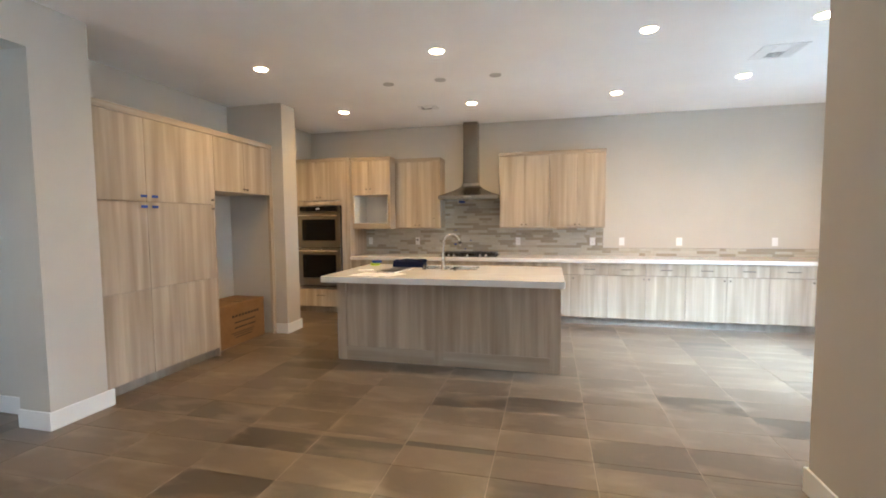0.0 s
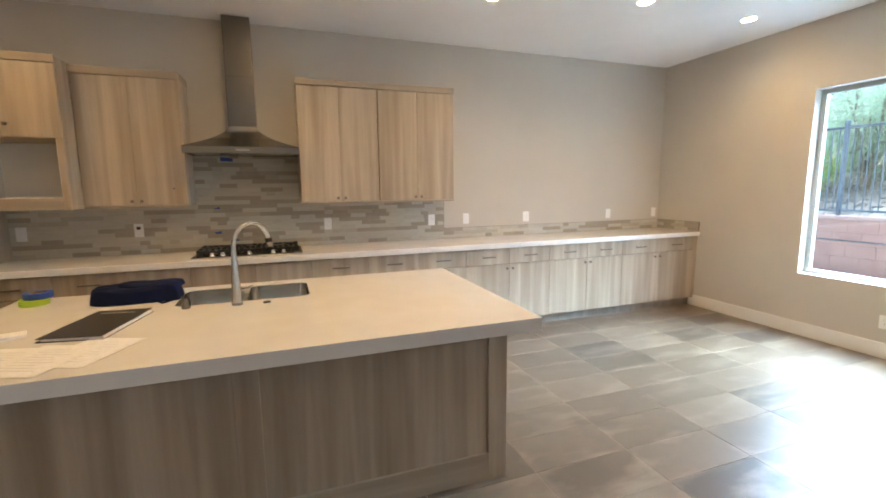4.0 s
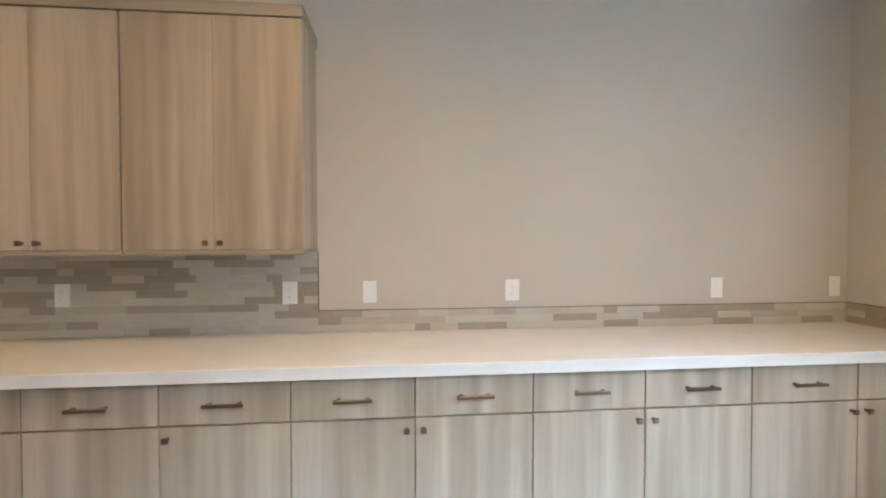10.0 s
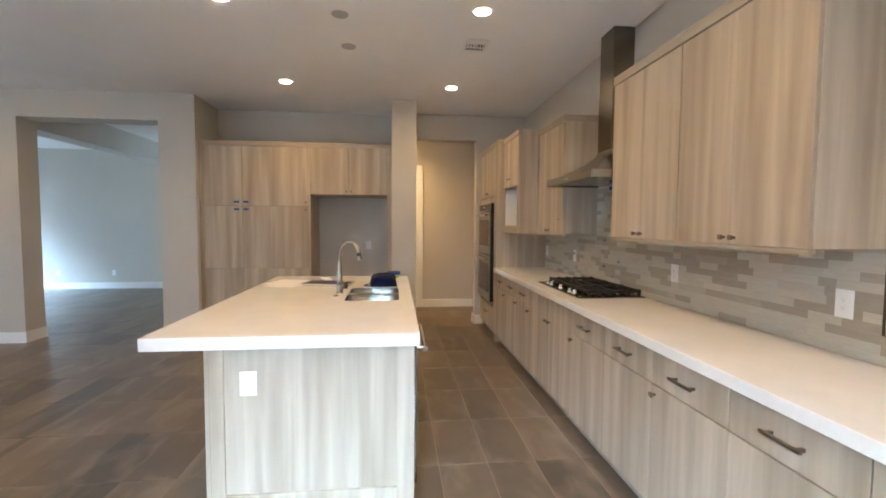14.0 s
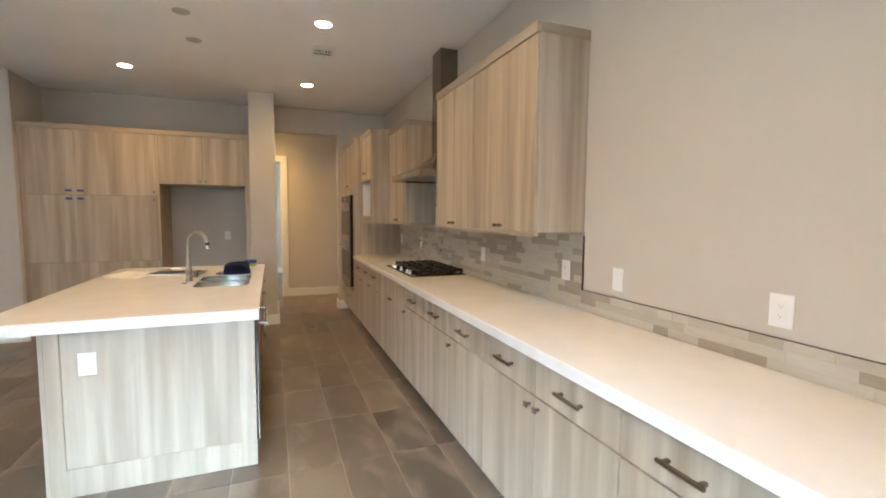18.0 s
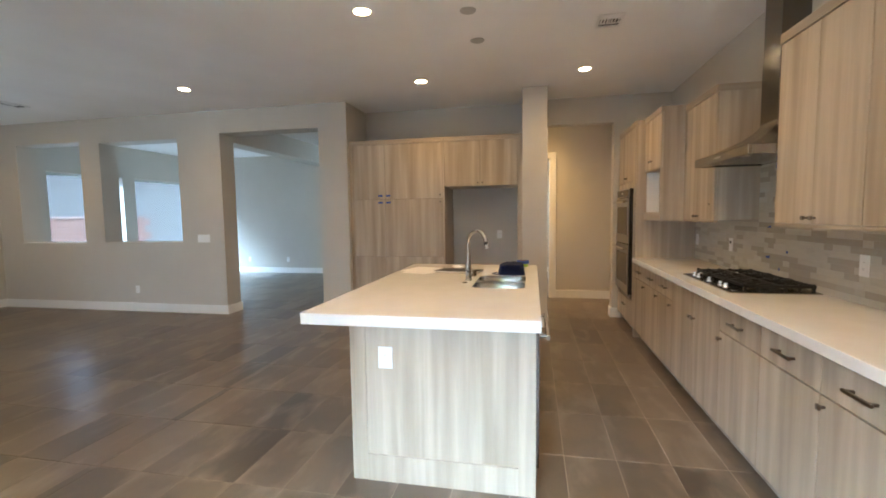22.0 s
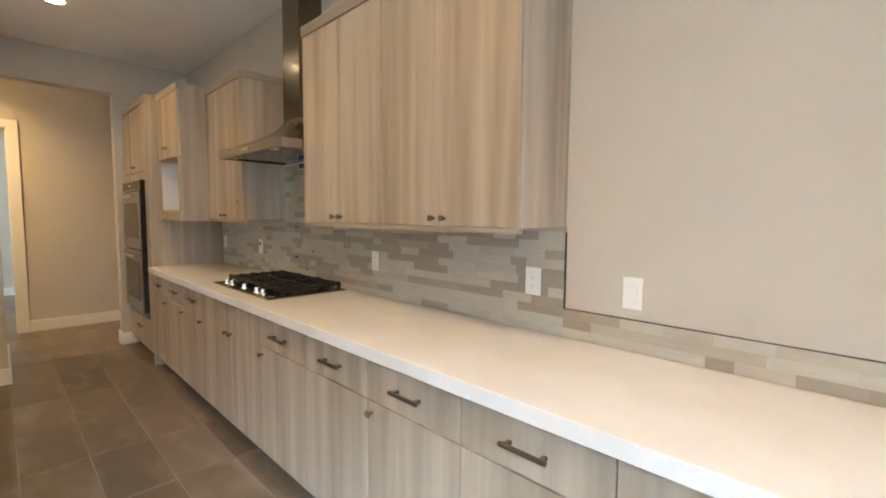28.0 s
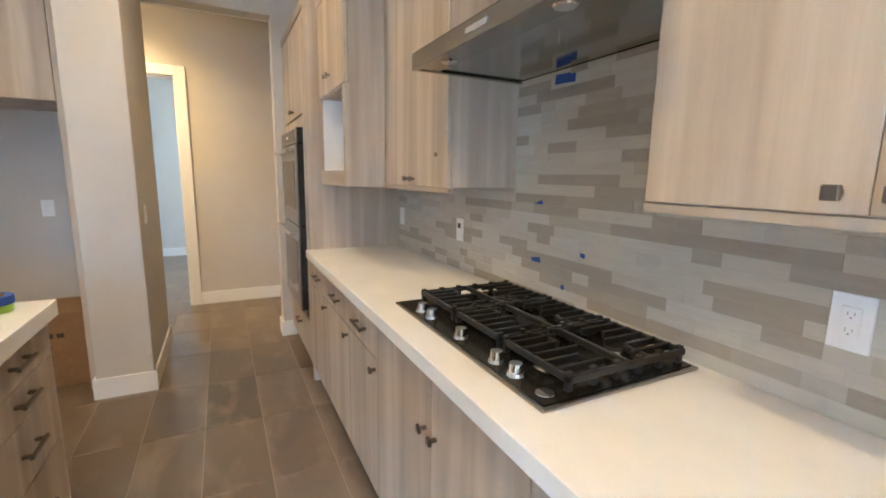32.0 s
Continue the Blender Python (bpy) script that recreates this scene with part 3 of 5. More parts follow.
GREY = "driftwood laminate base cabinet under the white counter"
base_unit(2.62, 3.735, [(2.62, 3.12, 3.086, True), (3.12, 3.70, 3.156, True)], GREY)
base_unit(1.66, 2.62, [(1.66, 2.14, 2.105, True), (2.14, 2.62, 2.173, True)], GREY)
base_unit(0.698, 1.66, [(0.698, 1.18, 1.146, True), (1.18, 1.66, 1.212, True)], GREY)
base_unit(-0.265, 0.698, [(-0.265, 0.214, None, True), (0.214, 0.698, 0.247, True)], GREY)
base_unit(-0.765, -0.265, [(-0.765, -0.265, -0.732, True)], GREY)
base_unit(-1.70, -0.765, [(-1.70, -1.215, -1.25, False), (-1.215, -0.765, -1.18, False)], "driftwood laminate cabinet with two doors under the cooktop")
base_unit(-2.12, -1.70, [(-2.12, -1.70, -1.73, True)], GREY)
base_unit(-3.08, -2.12, [(-2.60, -2.12, -2.15, True), (-3.08, -2.60, -2.63, True)], GREY)
tagged(part("counter_scribe", boxes((3.702, 3.748, YF + 0.001, YF + 0.018, 0.10, 0.863)), WOOD), "driftwood filler strip at the wall", "filler", kind="structure")

counter = tagged(part("countertop", boxes((-3.079, 3.748, 6.33, 6.983, 0.865, 0.915), bevel=0.003, seg=2), QUARTZ), "long white quartz countertop with a thick square edge", "countertop")


def upper(x0, x1, z0, z1, yf, doors, label, group="upper cabinets", ends=()):
    """A wall cabinet with slab doors (x0, x1, knob x), a top rail and a light rail."""
    c = thing("upper_cabinet", (x0, yf, z0), label, "cabinet", group)
    part("body", boxes((x0 + 0.001, x1 - 0.001, yf + 0.020, 6.983, z0 + 0.02, z1 - 0.001), bevel=0.001), WOOD, c)
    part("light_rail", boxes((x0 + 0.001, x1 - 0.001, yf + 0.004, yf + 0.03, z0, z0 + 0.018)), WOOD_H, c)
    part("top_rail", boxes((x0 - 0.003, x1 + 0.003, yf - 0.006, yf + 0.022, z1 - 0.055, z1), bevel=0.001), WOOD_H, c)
    for end in ends:
        a, b = sorted((end, end + (0.003 if end > (x0 + x1) / 2 else -0.003)))
        part("top_rail_return", boxes((a, b, yf + 0.023, 6.983, z1 - 0.055, z1)), WOOD_H, c)
    for d0, d1, at in doors:
        gaps = tuple(0.0026 if edge in (x0, x1) else 0.0008 for edge in (d0, d1))
        door = front_y("door", c, d0, d1, z0 + 0.019, z1 - 0.058, yf, -1, gaps)
        knob(door, (at, yf, z0 + 0.052), "-y")
    return c


WALLCAB = "driftwood laminate wall cabinet with two slab doors"
YU = 6.652
upper(-0.08, 0.690, 1.337, 2.450, YU, [(-0.08, 0.305, 0.275), (0.305, 0.690, 0.336)], WALLCAB + " at the open wall", ends=(0.690,))
upper(-0.806, -0.082, 1.337, 2.450, YU, [(-0.803, -0.442, -0.478), (-0.442, -0.082, -0.410)], WALLCAB + " beside the hood", ends=(-0.803,))
ul = upper(-2.445, -1.712, 1.337, 2.425, YU, [(-2.445, -2.078, -2.112), (-2.078, -1.712, -2.045)], WALLCAB + " beside the hood", ends=(-1.712,))
part("hinge_screw", disc(bmesh.new(), (-1.812, YU - 0.001, 1.49), (0, -1, 0), 0.009, 0.009, 0.006, 12), NICKEL, ul, "small bronze screw head")

# microwave cabinet with an empty niche
mw = thing("microwave_cabinet", (-3.2, 6.443, 1.34), "driftwood wall cabinet with an empty white microwave niche", "cabinet")
YM = 6.443
part("body", boxes((-3.078, -2.493, YM + 0.02, 6.983, 1.86, 2.44), bevel=0.001), WOOD, mw)
part("end_panel", boxes((-2.492, -2.448, YM + 0.021, 6.983, 1.34, 2.44), (-2.492, -2.448, YM + 0.001, YM + 0.021, 1.34, 1.859), bevel=0.001), WOOD, mw)
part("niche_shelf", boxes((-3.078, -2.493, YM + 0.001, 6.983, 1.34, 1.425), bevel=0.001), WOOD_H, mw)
part("niche_side", boxes((-3.078, -3.06, YM + 0.02, 6.983, 1.426, 1.859), bevel=0.001), WOOD, mw)
part("side_panel", boxes((-3.13, -3.080, YM + 0.001, 6.983, 1.34, 2.385)), WOOD, mw)
part("niche_back", boxes((-3.06, -2.492, 6.93, 6.95, 1.425, 1.86)), WOOD_IN, mw, "white back of the empty niche")
part("niche_lining", boxes((-3.0585, -3.05, YM + 0.02, 6.93, 1.426, 1.859), (-2.502, -2.4935, YM + 0.02, 6.93, 1.426, 1.859), (-3.05, -2.502, YM + 0.02, 6.93, 1.426, 1.432)), WOOD_IN, mw, "white niche lining")
part("top_rail", boxes((-3.13, -2.445, YM - 0.006, YM + 0.022, 2.388, 2.442), bevel=0.001), WOOD_H, mw)
for d0, d1, at in ((-3.10, -2.800, -2.835), (-2.800, -2.449, -2.765)):
    knob(front_y("door", mw, d0, d1, 1.862, 2.385, YM), (at, YM, 1.95), "-y")

# tall oven cabinet
ov = thing("oven_cabinet", (-4.06, 6.36, 0), "tall driftwood oven cabinet with a lower drawer", "cabinet")
part("body", boxes((-4.075, -3.975, YF + 0.001, 6.983, 0.10, 2.44), (-3.222, -3.135, YF + 0.001, 6.983, 0.10, 2.44), (-3.975, -3.222, YF + 0.02, 6.983, 1.78, 2.44), (-3.975, -3.222, YF + 0.02, 6.983, 0.10, 0.40), (-3.975, -3.222, 6.9, 6.983, 0.40, 1.78), (-3.975, -3.222, YF + 0.001, YF + 0.02, 1.712, 1.775), bevel=0.001), WOOD, ov)
part("side_panel", boxes((-3.134, -3.082, YF + 0.001, 6.983, 0.0, 2.44), bevel=0.001), WOOD, ov)
part("toe_kick", boxes((-4.07, -3.14, YF + 0.075, YF + 0.09, 0.0, 0.10)), TOE, ov, "laminate toe kick toned down for shade")
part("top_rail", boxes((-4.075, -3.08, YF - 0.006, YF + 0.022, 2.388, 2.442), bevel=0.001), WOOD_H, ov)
for d0, d1, at in ((-4.055, -3.60, -3.63), (-3.60, -3.14, -3.57)):
    knob(front_y("door", ov, d0, d1, 1.79, 2.385), (at, YF, 1.835), "-y")
od = front_y("drawer_front", ov, -4.0, -3.20, 0.108, 0.385)
pull(od, -3.60, YF, 0.29)


def wall_oven():
    o = thing("double_wall_oven", (-3.6, 6.36, 0.42), "stainless double wall oven with black glass doors", "oven")
    x0, x1, y = -3.972, -3.226, YF - 0.006
    part("housing", boxes((x0 + 0.01, x1 - 0.01, y + 0.02, 6.88, 0.415, 1.70)), BLACK, o)
    panel = part("control_panel", boxes((x0, x1, y - 0.038, y - 0.028, 1.605, 1.703), bevel=0.003), OVEN, o)
    part("panel_core", boxes((x0, x1, y - 0.0278, y + 0.019, 1.605, 1.703), bevel=0.002), BLACK, panel, "black panel edge")
    part("display", boxes((x0 + 0.05, x1 - 0.05, y - 0.0405, y - 0.0385, 1.617, 1.692)), BLACK_GLASS, panel, "black glass display")
    part("clock", boxes((-3.64, -3.575, y - 0.0422, y - 0.041, 1.648, 1.664)), PLASTIC, panel, "pale clock digits")
    for z0, z1 in ((1.055, 1.598), (0.465, 1.045)):
        d = part("oven_door", boxes((x0, x1, y - 0.041, y - 0.031, z0, z1), bevel=0.003), OVEN, o)
        part("door_core", boxes((x0, x1, y - 0.0308, y + 0.019, z0, z1), bevel=0.002), BLACK, d, "black door edge")
        part("oven_window", boxes((x0 + 0.085, x1 - 0.085, y - 0.0435, y - 0.0415, z0 + 0.105, z1 - 0.105)), BLACK_GLASS, d, "black glass oven window")
        bm = tube([(x0 + 0.03, y - 0.088, z1 - 0.045), (x1 - 0.03, y - 0.088, z1 - 0.045)], 0.012, 14)
        for hx in (x0 + 0.06, x1 - 0.06):
            disc(bm, (hx, y - 0.042, z1 - 0.045), (0, -1, 0), 0.009, 0.009, 0.038, 12)
        part("handle", bm, CHROME, d, "bright steel bar handle", True)
    vent = part("lower_vent", boxes((x0, x1, y - 0.012, y + 0.019, 0.415, 0.458), bevel=0.003), OVEN, o)
    for k in range(2):
        part("vent_slot", boxes((x0 + 0.05, x1 - 0.05, y - 0.0135, y - 0.0122, 0.426 + k * 0.014, 0.432 + k * 0.014)), BLACK, vent)


wall_oven()


def tall_front(name, parent, y0, y1, z0, z1, xf=-3.56):
    return part(name, boxes((xf - 0.019, xf, y0 + GAP, y1 - GAP, z0 + GAP, z1 - GAP), bevel=0.0015), WOOD, parent)


XP = -3.555
pan = thing("pantry_cabinet", (-3.56, 3.4, 0), "tall driftwood pantry cabinet with three tiers of doors", "cabinet")
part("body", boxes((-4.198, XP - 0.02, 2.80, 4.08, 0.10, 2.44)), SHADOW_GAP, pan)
part("side_panel", boxes((-4.198, XP - 0.001, 4.06, 4.082, 0.0, 2.385), bevel=0.001), WOOD, pan)
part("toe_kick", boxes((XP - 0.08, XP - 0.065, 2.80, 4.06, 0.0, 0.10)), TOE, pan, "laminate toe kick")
part("filler", boxes((XP - 0.02, XP - 0.001, 2.757, 2.80, 0.0, 2.385)), WOOD, pan)
part("top_rail", boxes((XP - 0.022, XP + 0.006, 2.757, 4.082, 2.385, 2.442), bevel=0.001), WOOD_H, pan)
for n, (z0, z1) in enumerate(((0.10, 0.868), (0.868, 1.648), (1.648, 2.383))):
    for k, (y0, y1) in enumerate(((2.80, 3.258), (3.258, 4.06))):
        door = tall_front("door", pan, y0, y1, z0, z1, XP)
        if n:
            kz = 1.603 if n == 1 else 1.695
            ky = y1 - 0.055 if k == 0 else y0 + 0.055
            kn = knob(door, (XP, ky, kz), "+x")
            part("tape_strip", boxes((XP + 0.031, XP + 0.033, ky - 0.032, ky + 0.032, kz - 0.012, kz + 0.012)), BLUE_TAPE, door, "strip of blue masking tape")
            if k == 1:
                knob(door, (XP, y1 - 0.03, kz), "+x")

fr = thing("refrigerator_surround", (-3.56, 4.6, 0), "driftwood cabinet bridging the empty refrigerator alcove", "cabinet")
part("body", boxes((-4.198, XP - 0.02, 4.084, 5.035, 1.80, 2.44)), WOOD, fr)
part("filler", boxes((XP - 0.04, XP - 0.001, 5.036, 5.098, 0.0, 2.44), bevel=0.001), WOOD, fr)
part("top_rail", boxes((XP - 0.022, XP + 0.006, 4.083, 5.098, 2.385, 2.442), bevel=0.001), WOOD_H, fr)
for y0, y1, ky in ((4.084, 4.56, 4.532), (4.56, 5.034, 4.588)):
    knob(tall_front("door", fr, y0, y1, 1.798, 2.383, XP), (XP, ky, 1.838), "+x")


# ---- range hood ----
def rect_ring(x0, x1, y0, y1, z):
    return [(x0, y0, z), (x1, y0, z), (x1, y1, z), (x0, y1, z)]


hood = thing("range_hood", (-1.258, 6.985, 1.775), "stainless steel chimney range hood with a flared canopy", "range hood")
HX, HW, CX, CW = -1.258, 0.449, -1.267, 0.115
rings = []
for k in range(11):
    s = k / 10
    f = (1 - s) ** 1.75
    rings.append(rect_ring(HX * f + CX * (1 - f) - CW - (HW - CW) * f, HX * f + CX * (1 - f) + CW + (HW - CW) * f, 6.812 - 0.312 * f, 6.983, 1.832 + 0.20 * s))
part("canopy", loft(rings), STEEL_X, hood, "", True)
part("rim", boxes((HX - HW, HX + HW, 6.50, 6.522, 1.775, 1.832), (HX - HW, HX - HW + 0.02, 6.522, 6.983, 1.775, 1.832), (HX + HW - 0.02, HX + HW, 6.522, 6.983, 1.775, 1.832), (HX - HW + 0.02, HX + HW - 0.02, 6.522, 6.60, 1.778, 1.79), bevel=0.002), STEEL_X, hood)
panel = part("underside_panel", boxes((HX - HW + 0.034, HX + HW - 0.034, 6.604, 6.962, 1.783, 1.80), bevel=0.001), HOOD_PANEL, hood, "polished steel underside panel")
for gasket in ((HX - HW + 0.028, HX + HW - 0.028, 6.598, 6.603, 1.7815, 1.80), (HX - HW + 0.028, HX + HW - 0.028, 6.963, 6.968, 1.7815, 1.80), (HX - HW + 0.028, HX - HW + 0.033, 6.604, 6.962, 1.7815, 1.80), (HX + HW - 0.033, HX + HW - 0.028, 6.604, 6.962, 1.7815, 1.80)):
    part("gasket", boxes(gasket), BLACK, panel, "thin dark gasket")
for hx in (HX - 0.28, HX + 0.28):
    part("hood_lamp", disc(bmesh.new(), (hx, 6.562, 1.779), (0, 0, -1), 0.03, 0.026, 0.005, 24), CHROME, hood, "unlit round hood lamp", True)
part("chimney", boxes((CX - CW, CX + CW, 6.812, 6.983, 2.028, 2.46), bevel=0.002), STEEL, hood)
part("chimney_sleeve", boxes((CX - CW + 0.003, CX + CW - 0.003, 6.815, 6.983, 2.455, CEIL - 0.002), bevel=0.002), STEEL, hood)
part("control_strip", boxes((HX - 0.055, HX + 0.055, 6.497, 6.501, 1.795, 1.812), bevel=0.001), CHROME, hood, "row of small buttons")


# ---- cooktop ----
def cooktop():
    x0, x1, y0, y1, z = -1.70, -0.826, 6.432, 6.944, 0.9155
    c = thing("gas_cooktop", (-1.26, 6.69, z), "stainless gas cooktop with black cast iron grates", "cooktop")
    part("tray", boxes((x0, x1, y0, y1, z, z + 0.010), bevel=0.004, seg=2), STEEL_X, c)
    part("deck", boxes((x0 + 0.012, x1 - 0.012, y0 + 0.012, y1 - 0.012, z + 0.0102, z + 0.0125), bevel=0.001), BLACK, c)
    for kx in (-1.545, -1.465, -1.26, -1.07, -0.985):
        bm = disc(bmesh.new(), (kx, y0 + 0.045, z + 0.0126), (0, 0, 1), 0.024, 0.021, 0.008, 24)
        disc(bm, (kx, y0 + 0.045, z + 0.0206), (0, 0, 1), 0.019, 0.016, 0.022, 24)
        part("control_knob", bm, CHROME, c, "bright steel control knob", True)
    for bx, by, r in ((x0 + 0.16, 6.60, 0.034), (x0 + 0.16, 6.82, 0.042), (-1.263, 6.73, 0.058), (x1 - 0.16, 6.60, 0.045), (x1 - 0.16, 6.82, 0.034)):
        burner = part("burner", disc(bmesh.new(), (bx, by, z + 0.0126), (0, 0, 1), r * 1.25, r * 1.05, 0.012, 24), STEEL, c, "steel burner ring", True)
        part("burner_cap", disc(bmesh.new(), (bx, by, z + 0.0248), (0, 0, 1), r, r * 0.92, 0.008, 24), IRON, burner, "black burner cap", True)
    part("badge", disc(bmesh.new(), (x1 - 0.055, y0 + 0.05, z + 0.0126), (0, 0, 1), 0.022, 0.021, 0.0015, 24), CHROME, c, "small round steel badge", True)
    width = (x1 - x0 - 0.05) / 3
    for k in range(3):
        g0 = x0 + 0.025 + k * width + 0.003
        g1, a0, a1 = g0 + width - 0.006, y0 + 0.095, y1 - 0.02
        t, lo, hi = 0.012, z + 0.034, z + 0.052
        bars = [(g0, g1, a0, a0 + t, lo, hi), (g0, g1, a1 - t, a1, lo, hi), (g0, g0 + t, a0, a1, lo, hi), (g1 - t, g1, a0, a1, lo, hi)]
        for m in range(1, 6):
            gx = g0 + (g1 - g0) * m / 6
            reach = 0.15 if m % 2 else 0.11
            bars += [(gx - 0.005, gx + 0.005, a0 + 0.005, a0 + reach, lo + 0.002, hi + 0.004), (gx - 0.005, gx + 0.005, a1 - reach, a1 - 0.005, lo + 0.002, hi + 0.004)]
        mid = (a0 + a1) / 2
        bars += [(g0, g1, mid - 0.006, mid + 0.006, lo, hi), (g0 + 0.005, g0 + 0.09, mid - 0.08, mid - 0.07, lo, hi), (g1 - 0.09, g1 - 0.005, mid + 0.07, mid + 0.08, lo, hi)]
        for fx in (g0 + 0.004, g1 - 0.020):
            for m in range(6):
                fy = a0 + (a1 - a0 - 0.02) * m / 5
                bars.append((fx, fx + 0.016, fy, fy + 0.018, z + 0.0126, hi + 0.007))
        part("grate", boxes(*bars, bevel=0.002), IRON, c, "black cast iron grate")


cooktop()


# ---- island ----
isl = thing("kitchen_island", (-1.1, 4.75, 0), "driftwood kitchen island with framed panels and a seating overhang", "kitchen island")
IX0, IX1, IY0, IY1 = -2.25, 0.036, 4.27, 5.245
part("body", boxes((IX0 + 0.022, IX1 - 0.022, IY0 + 0.022, IY1 - 0.02, 0.0, 0.66), (IX0 + 0.022, -1.55, IY0 + 0.022, IY1 - 0.02, 0.66, 0.853), (-0.80, IX1 - 0.022, IY0 + 0.022, IY1 - 0.02, 0.66, 0.853)), WOOD, isl)


def rail(name, ext):
    part(name, boxes(ext, bevel=0.001), WOOD, isl)


for sx0, sx1 in ((IX0, IX0 + 0.10), (-1.20, -1.10), (IX1 - 0.10, IX1)):
    rail("stile", (sx0, sx1, IY0, IY0 + 0.0215, 0.0, 0.853))
for rx0, rx1 in ((IX0 + 0.10, -1.20), (-1.10, IX1 - 0.10)):
    part("rail", boxes((rx0, rx1, IY0, IY0 + 0.0215, 0.0, 0.145), bevel=0.001), WOOD_H, isl)
    rail("panel", (rx0 - 0.01, rx1 + 0.01, IY0 + 0.0122, IY0 + 0.0215, 0.14, 0.853))
for sy0, sy1 in ((IY0 + 0.022, IY0 + 0.085), (IY1 - 0.085, IY1)):
    rail("stile", (IX1 - 0.0215, IX1, sy0, sy1, 0.0, 0.853))
    rail("stile", (IX0, IX0 + 0.0215, sy0, sy1, 0.0, 0.853))
for px in (IX1 - 0.0215, IX0):
    rail("rail", (px, px + 0.0215, IY0 + 0.085, IY1 - 0.085, 0.0, 0.145))
rail("panel", (IX1 - 0.0215, IX1 - 0.012, IY0 + 0.08, IY1 - 0.08, 0.14, 0.853))
rail("panel", (IX0 + 0.012, IX0 + 0.0215, IY0 + 0.08, IY1 - 0.08, 0.14, 0.853))
for d0, d1, at in ((-1.66, -1.18, -1.21), (-1.18, -0.68, -1.15)):
    knob(front_y("door", isl, d0, d1, 0.104, 0.85, IY1, 1), (at, IY1, 0.66), "+y")
for z0, z1 in ((0.104, 0.38), (0.38, 0.60), (0.60, 0.72), (0.72, 0.85)):
    pull(front_y("drawer_front", isl, -2.23, -1.66, z0, z1, IY1, 1), -1.945, IY1, (z0 + z1) / 2 + 0.01, 1)

dw = thing("dishwasher", (-0.36, 5.24, 0), "stainless dishwasher with a bar handle in the island", "dishwasher")
part("front_panel", boxes((-0.668, -0.062, 5.2265, 5.262, 0.10, 0.85), bevel=0.003), STEEL, dw)
bm = tube([(-0.63, 5.307, 0.79), (-0.10, 5.307, 0.79)], 0.012, 14)
for hx in (-0.60, -0.13):
    disc(bm, (hx, 5.262, 0.79), (0, 1, 0), 0.010, 0.010, 0.045, 12)
part("handle", bm, CHROME, dw, "bright bar handle", True)

SX0, SX1, SY0, SY1, SD = -1.50, -0.858, 4.80, 5.175, -1.185


def slab_with_hole():
    """The island top with a cut-out for the sink, rounded at its corners."""
    bm = bmesh.new()
    outer = [(-2.287, 4.0), (0.062, 4.0), (0.062, 5.271), (-2.287, 5.271)]
    r, inner = 0.05, []
    for cx, cy, a in ((SX0 + r, SY0 + r, 180), (SX1 - r, SY0 + r, 270), (SX1 - r, SY1 - r, 0), (SX0 + r, SY1 - r, 90)):
        inner += [(cx + r * math.cos(radians(a + 15 * k)), cy + r * math.sin(radians(a + 15 * k))) for k in range(7)]
    for z in (0.915, 0.855):
        o = [bm.verts.new((*p, z)) for p in outer]
        i = [bm.verts.new((*p, z)) for p in inner]
        edges = [bm.edges.new((a, b)) for loop in (o, i) for a, b in zip(loop, loop[1:] + loop[:1])]
        bmesh.ops.triangle_fill(bm, use_beauty=True, use_dissolve=True, edges=edges)
        if z > 0.9:
            top = (o, i)
    for hi, lo in zip(top, (o, i)):
        for k in range(len(hi)):
            bm.faces.new((hi[k], hi[(k + 1) % len(hi)], lo[(k + 1) % len(hi)], lo[k]))
    bmesh.ops.recalc_face_normals(bm, faces=bm.faces)
    rim = [e for e in bm.edges if all(v in top[0] for v in e.verts) or (e.verts[0] in top[0] and e.verts[1] in o) or (e.verts[1] in top[0] and e.verts[0] in o)]
    bmesh.ops.bevel(bm, geom=rim, offset=0.003, segments=2, profile=0.5, affect="EDGES")
    return bm


tagged(part("island_countertop", slab_with_hole(), QUARTZ), "white quartz island top with a thick square edge", "countertop")


def round_rect(x0, x1, y0, y1, r, z):
    out = []
    for cx, cy, a in ((x1 - r, y1 - r, 0), (x0 + r, y1 - r, 90), (x0 + r, y0 + r, 180), (x1 - r, y0 + r, 270)):
        out += [(cx + r * math.cos(radians(a + 15 * k)), cy + r * math.sin(radians(a + 15 * k)), z) for k in range(7)]
    return out


sink = thing("double_sink", (-1.18, 4.99, 0.67), "undermount double bowl stainless sink in the island", "sink")
for b0, b1 in ((SX0, SD - 0.014), (SD + 0.014, SX1)):
    y0, y1 = SY0, SY1
    rings = [round_rect(b0 + 0.002, b1 - 0.002, y0 + 0.002, y1 - 0.002, 0.05, 0.9115), round_rect(b0 + 0.004, b1 - 0.004, y0 + 0.004, y1 - 0.004, 0.05, 0.72), round_rect(b0 + 0.02, b1 - 0.02, y0 + 0.02, y1 - 0.02, 0.05, 0.683), round_rect(b0 + 0.05, b1 - 0.05, y0 + 0.05, y1 - 0.05, 0.05, 0.678)]
    bm = loft(rings, False)
    bm.faces.new([v for v in bm.verts if abs(v.co.z - 0.678) < 1e-5])
    bmesh.ops.recalc_face_normals(bm, faces=bm.faces)
    bmesh.ops.reverse_faces(bm, faces=bm.faces)
    bowl = part("bowl", bm, SINK, sink, "", True)
    part("drain", disc(bmesh.new(), ((b0 + b1) / 2, 5.02, 0.6785), (0, 0, 1), 0.042, 0.036, 0.004, 24), CHROME, bowl, "round steel drain", True)
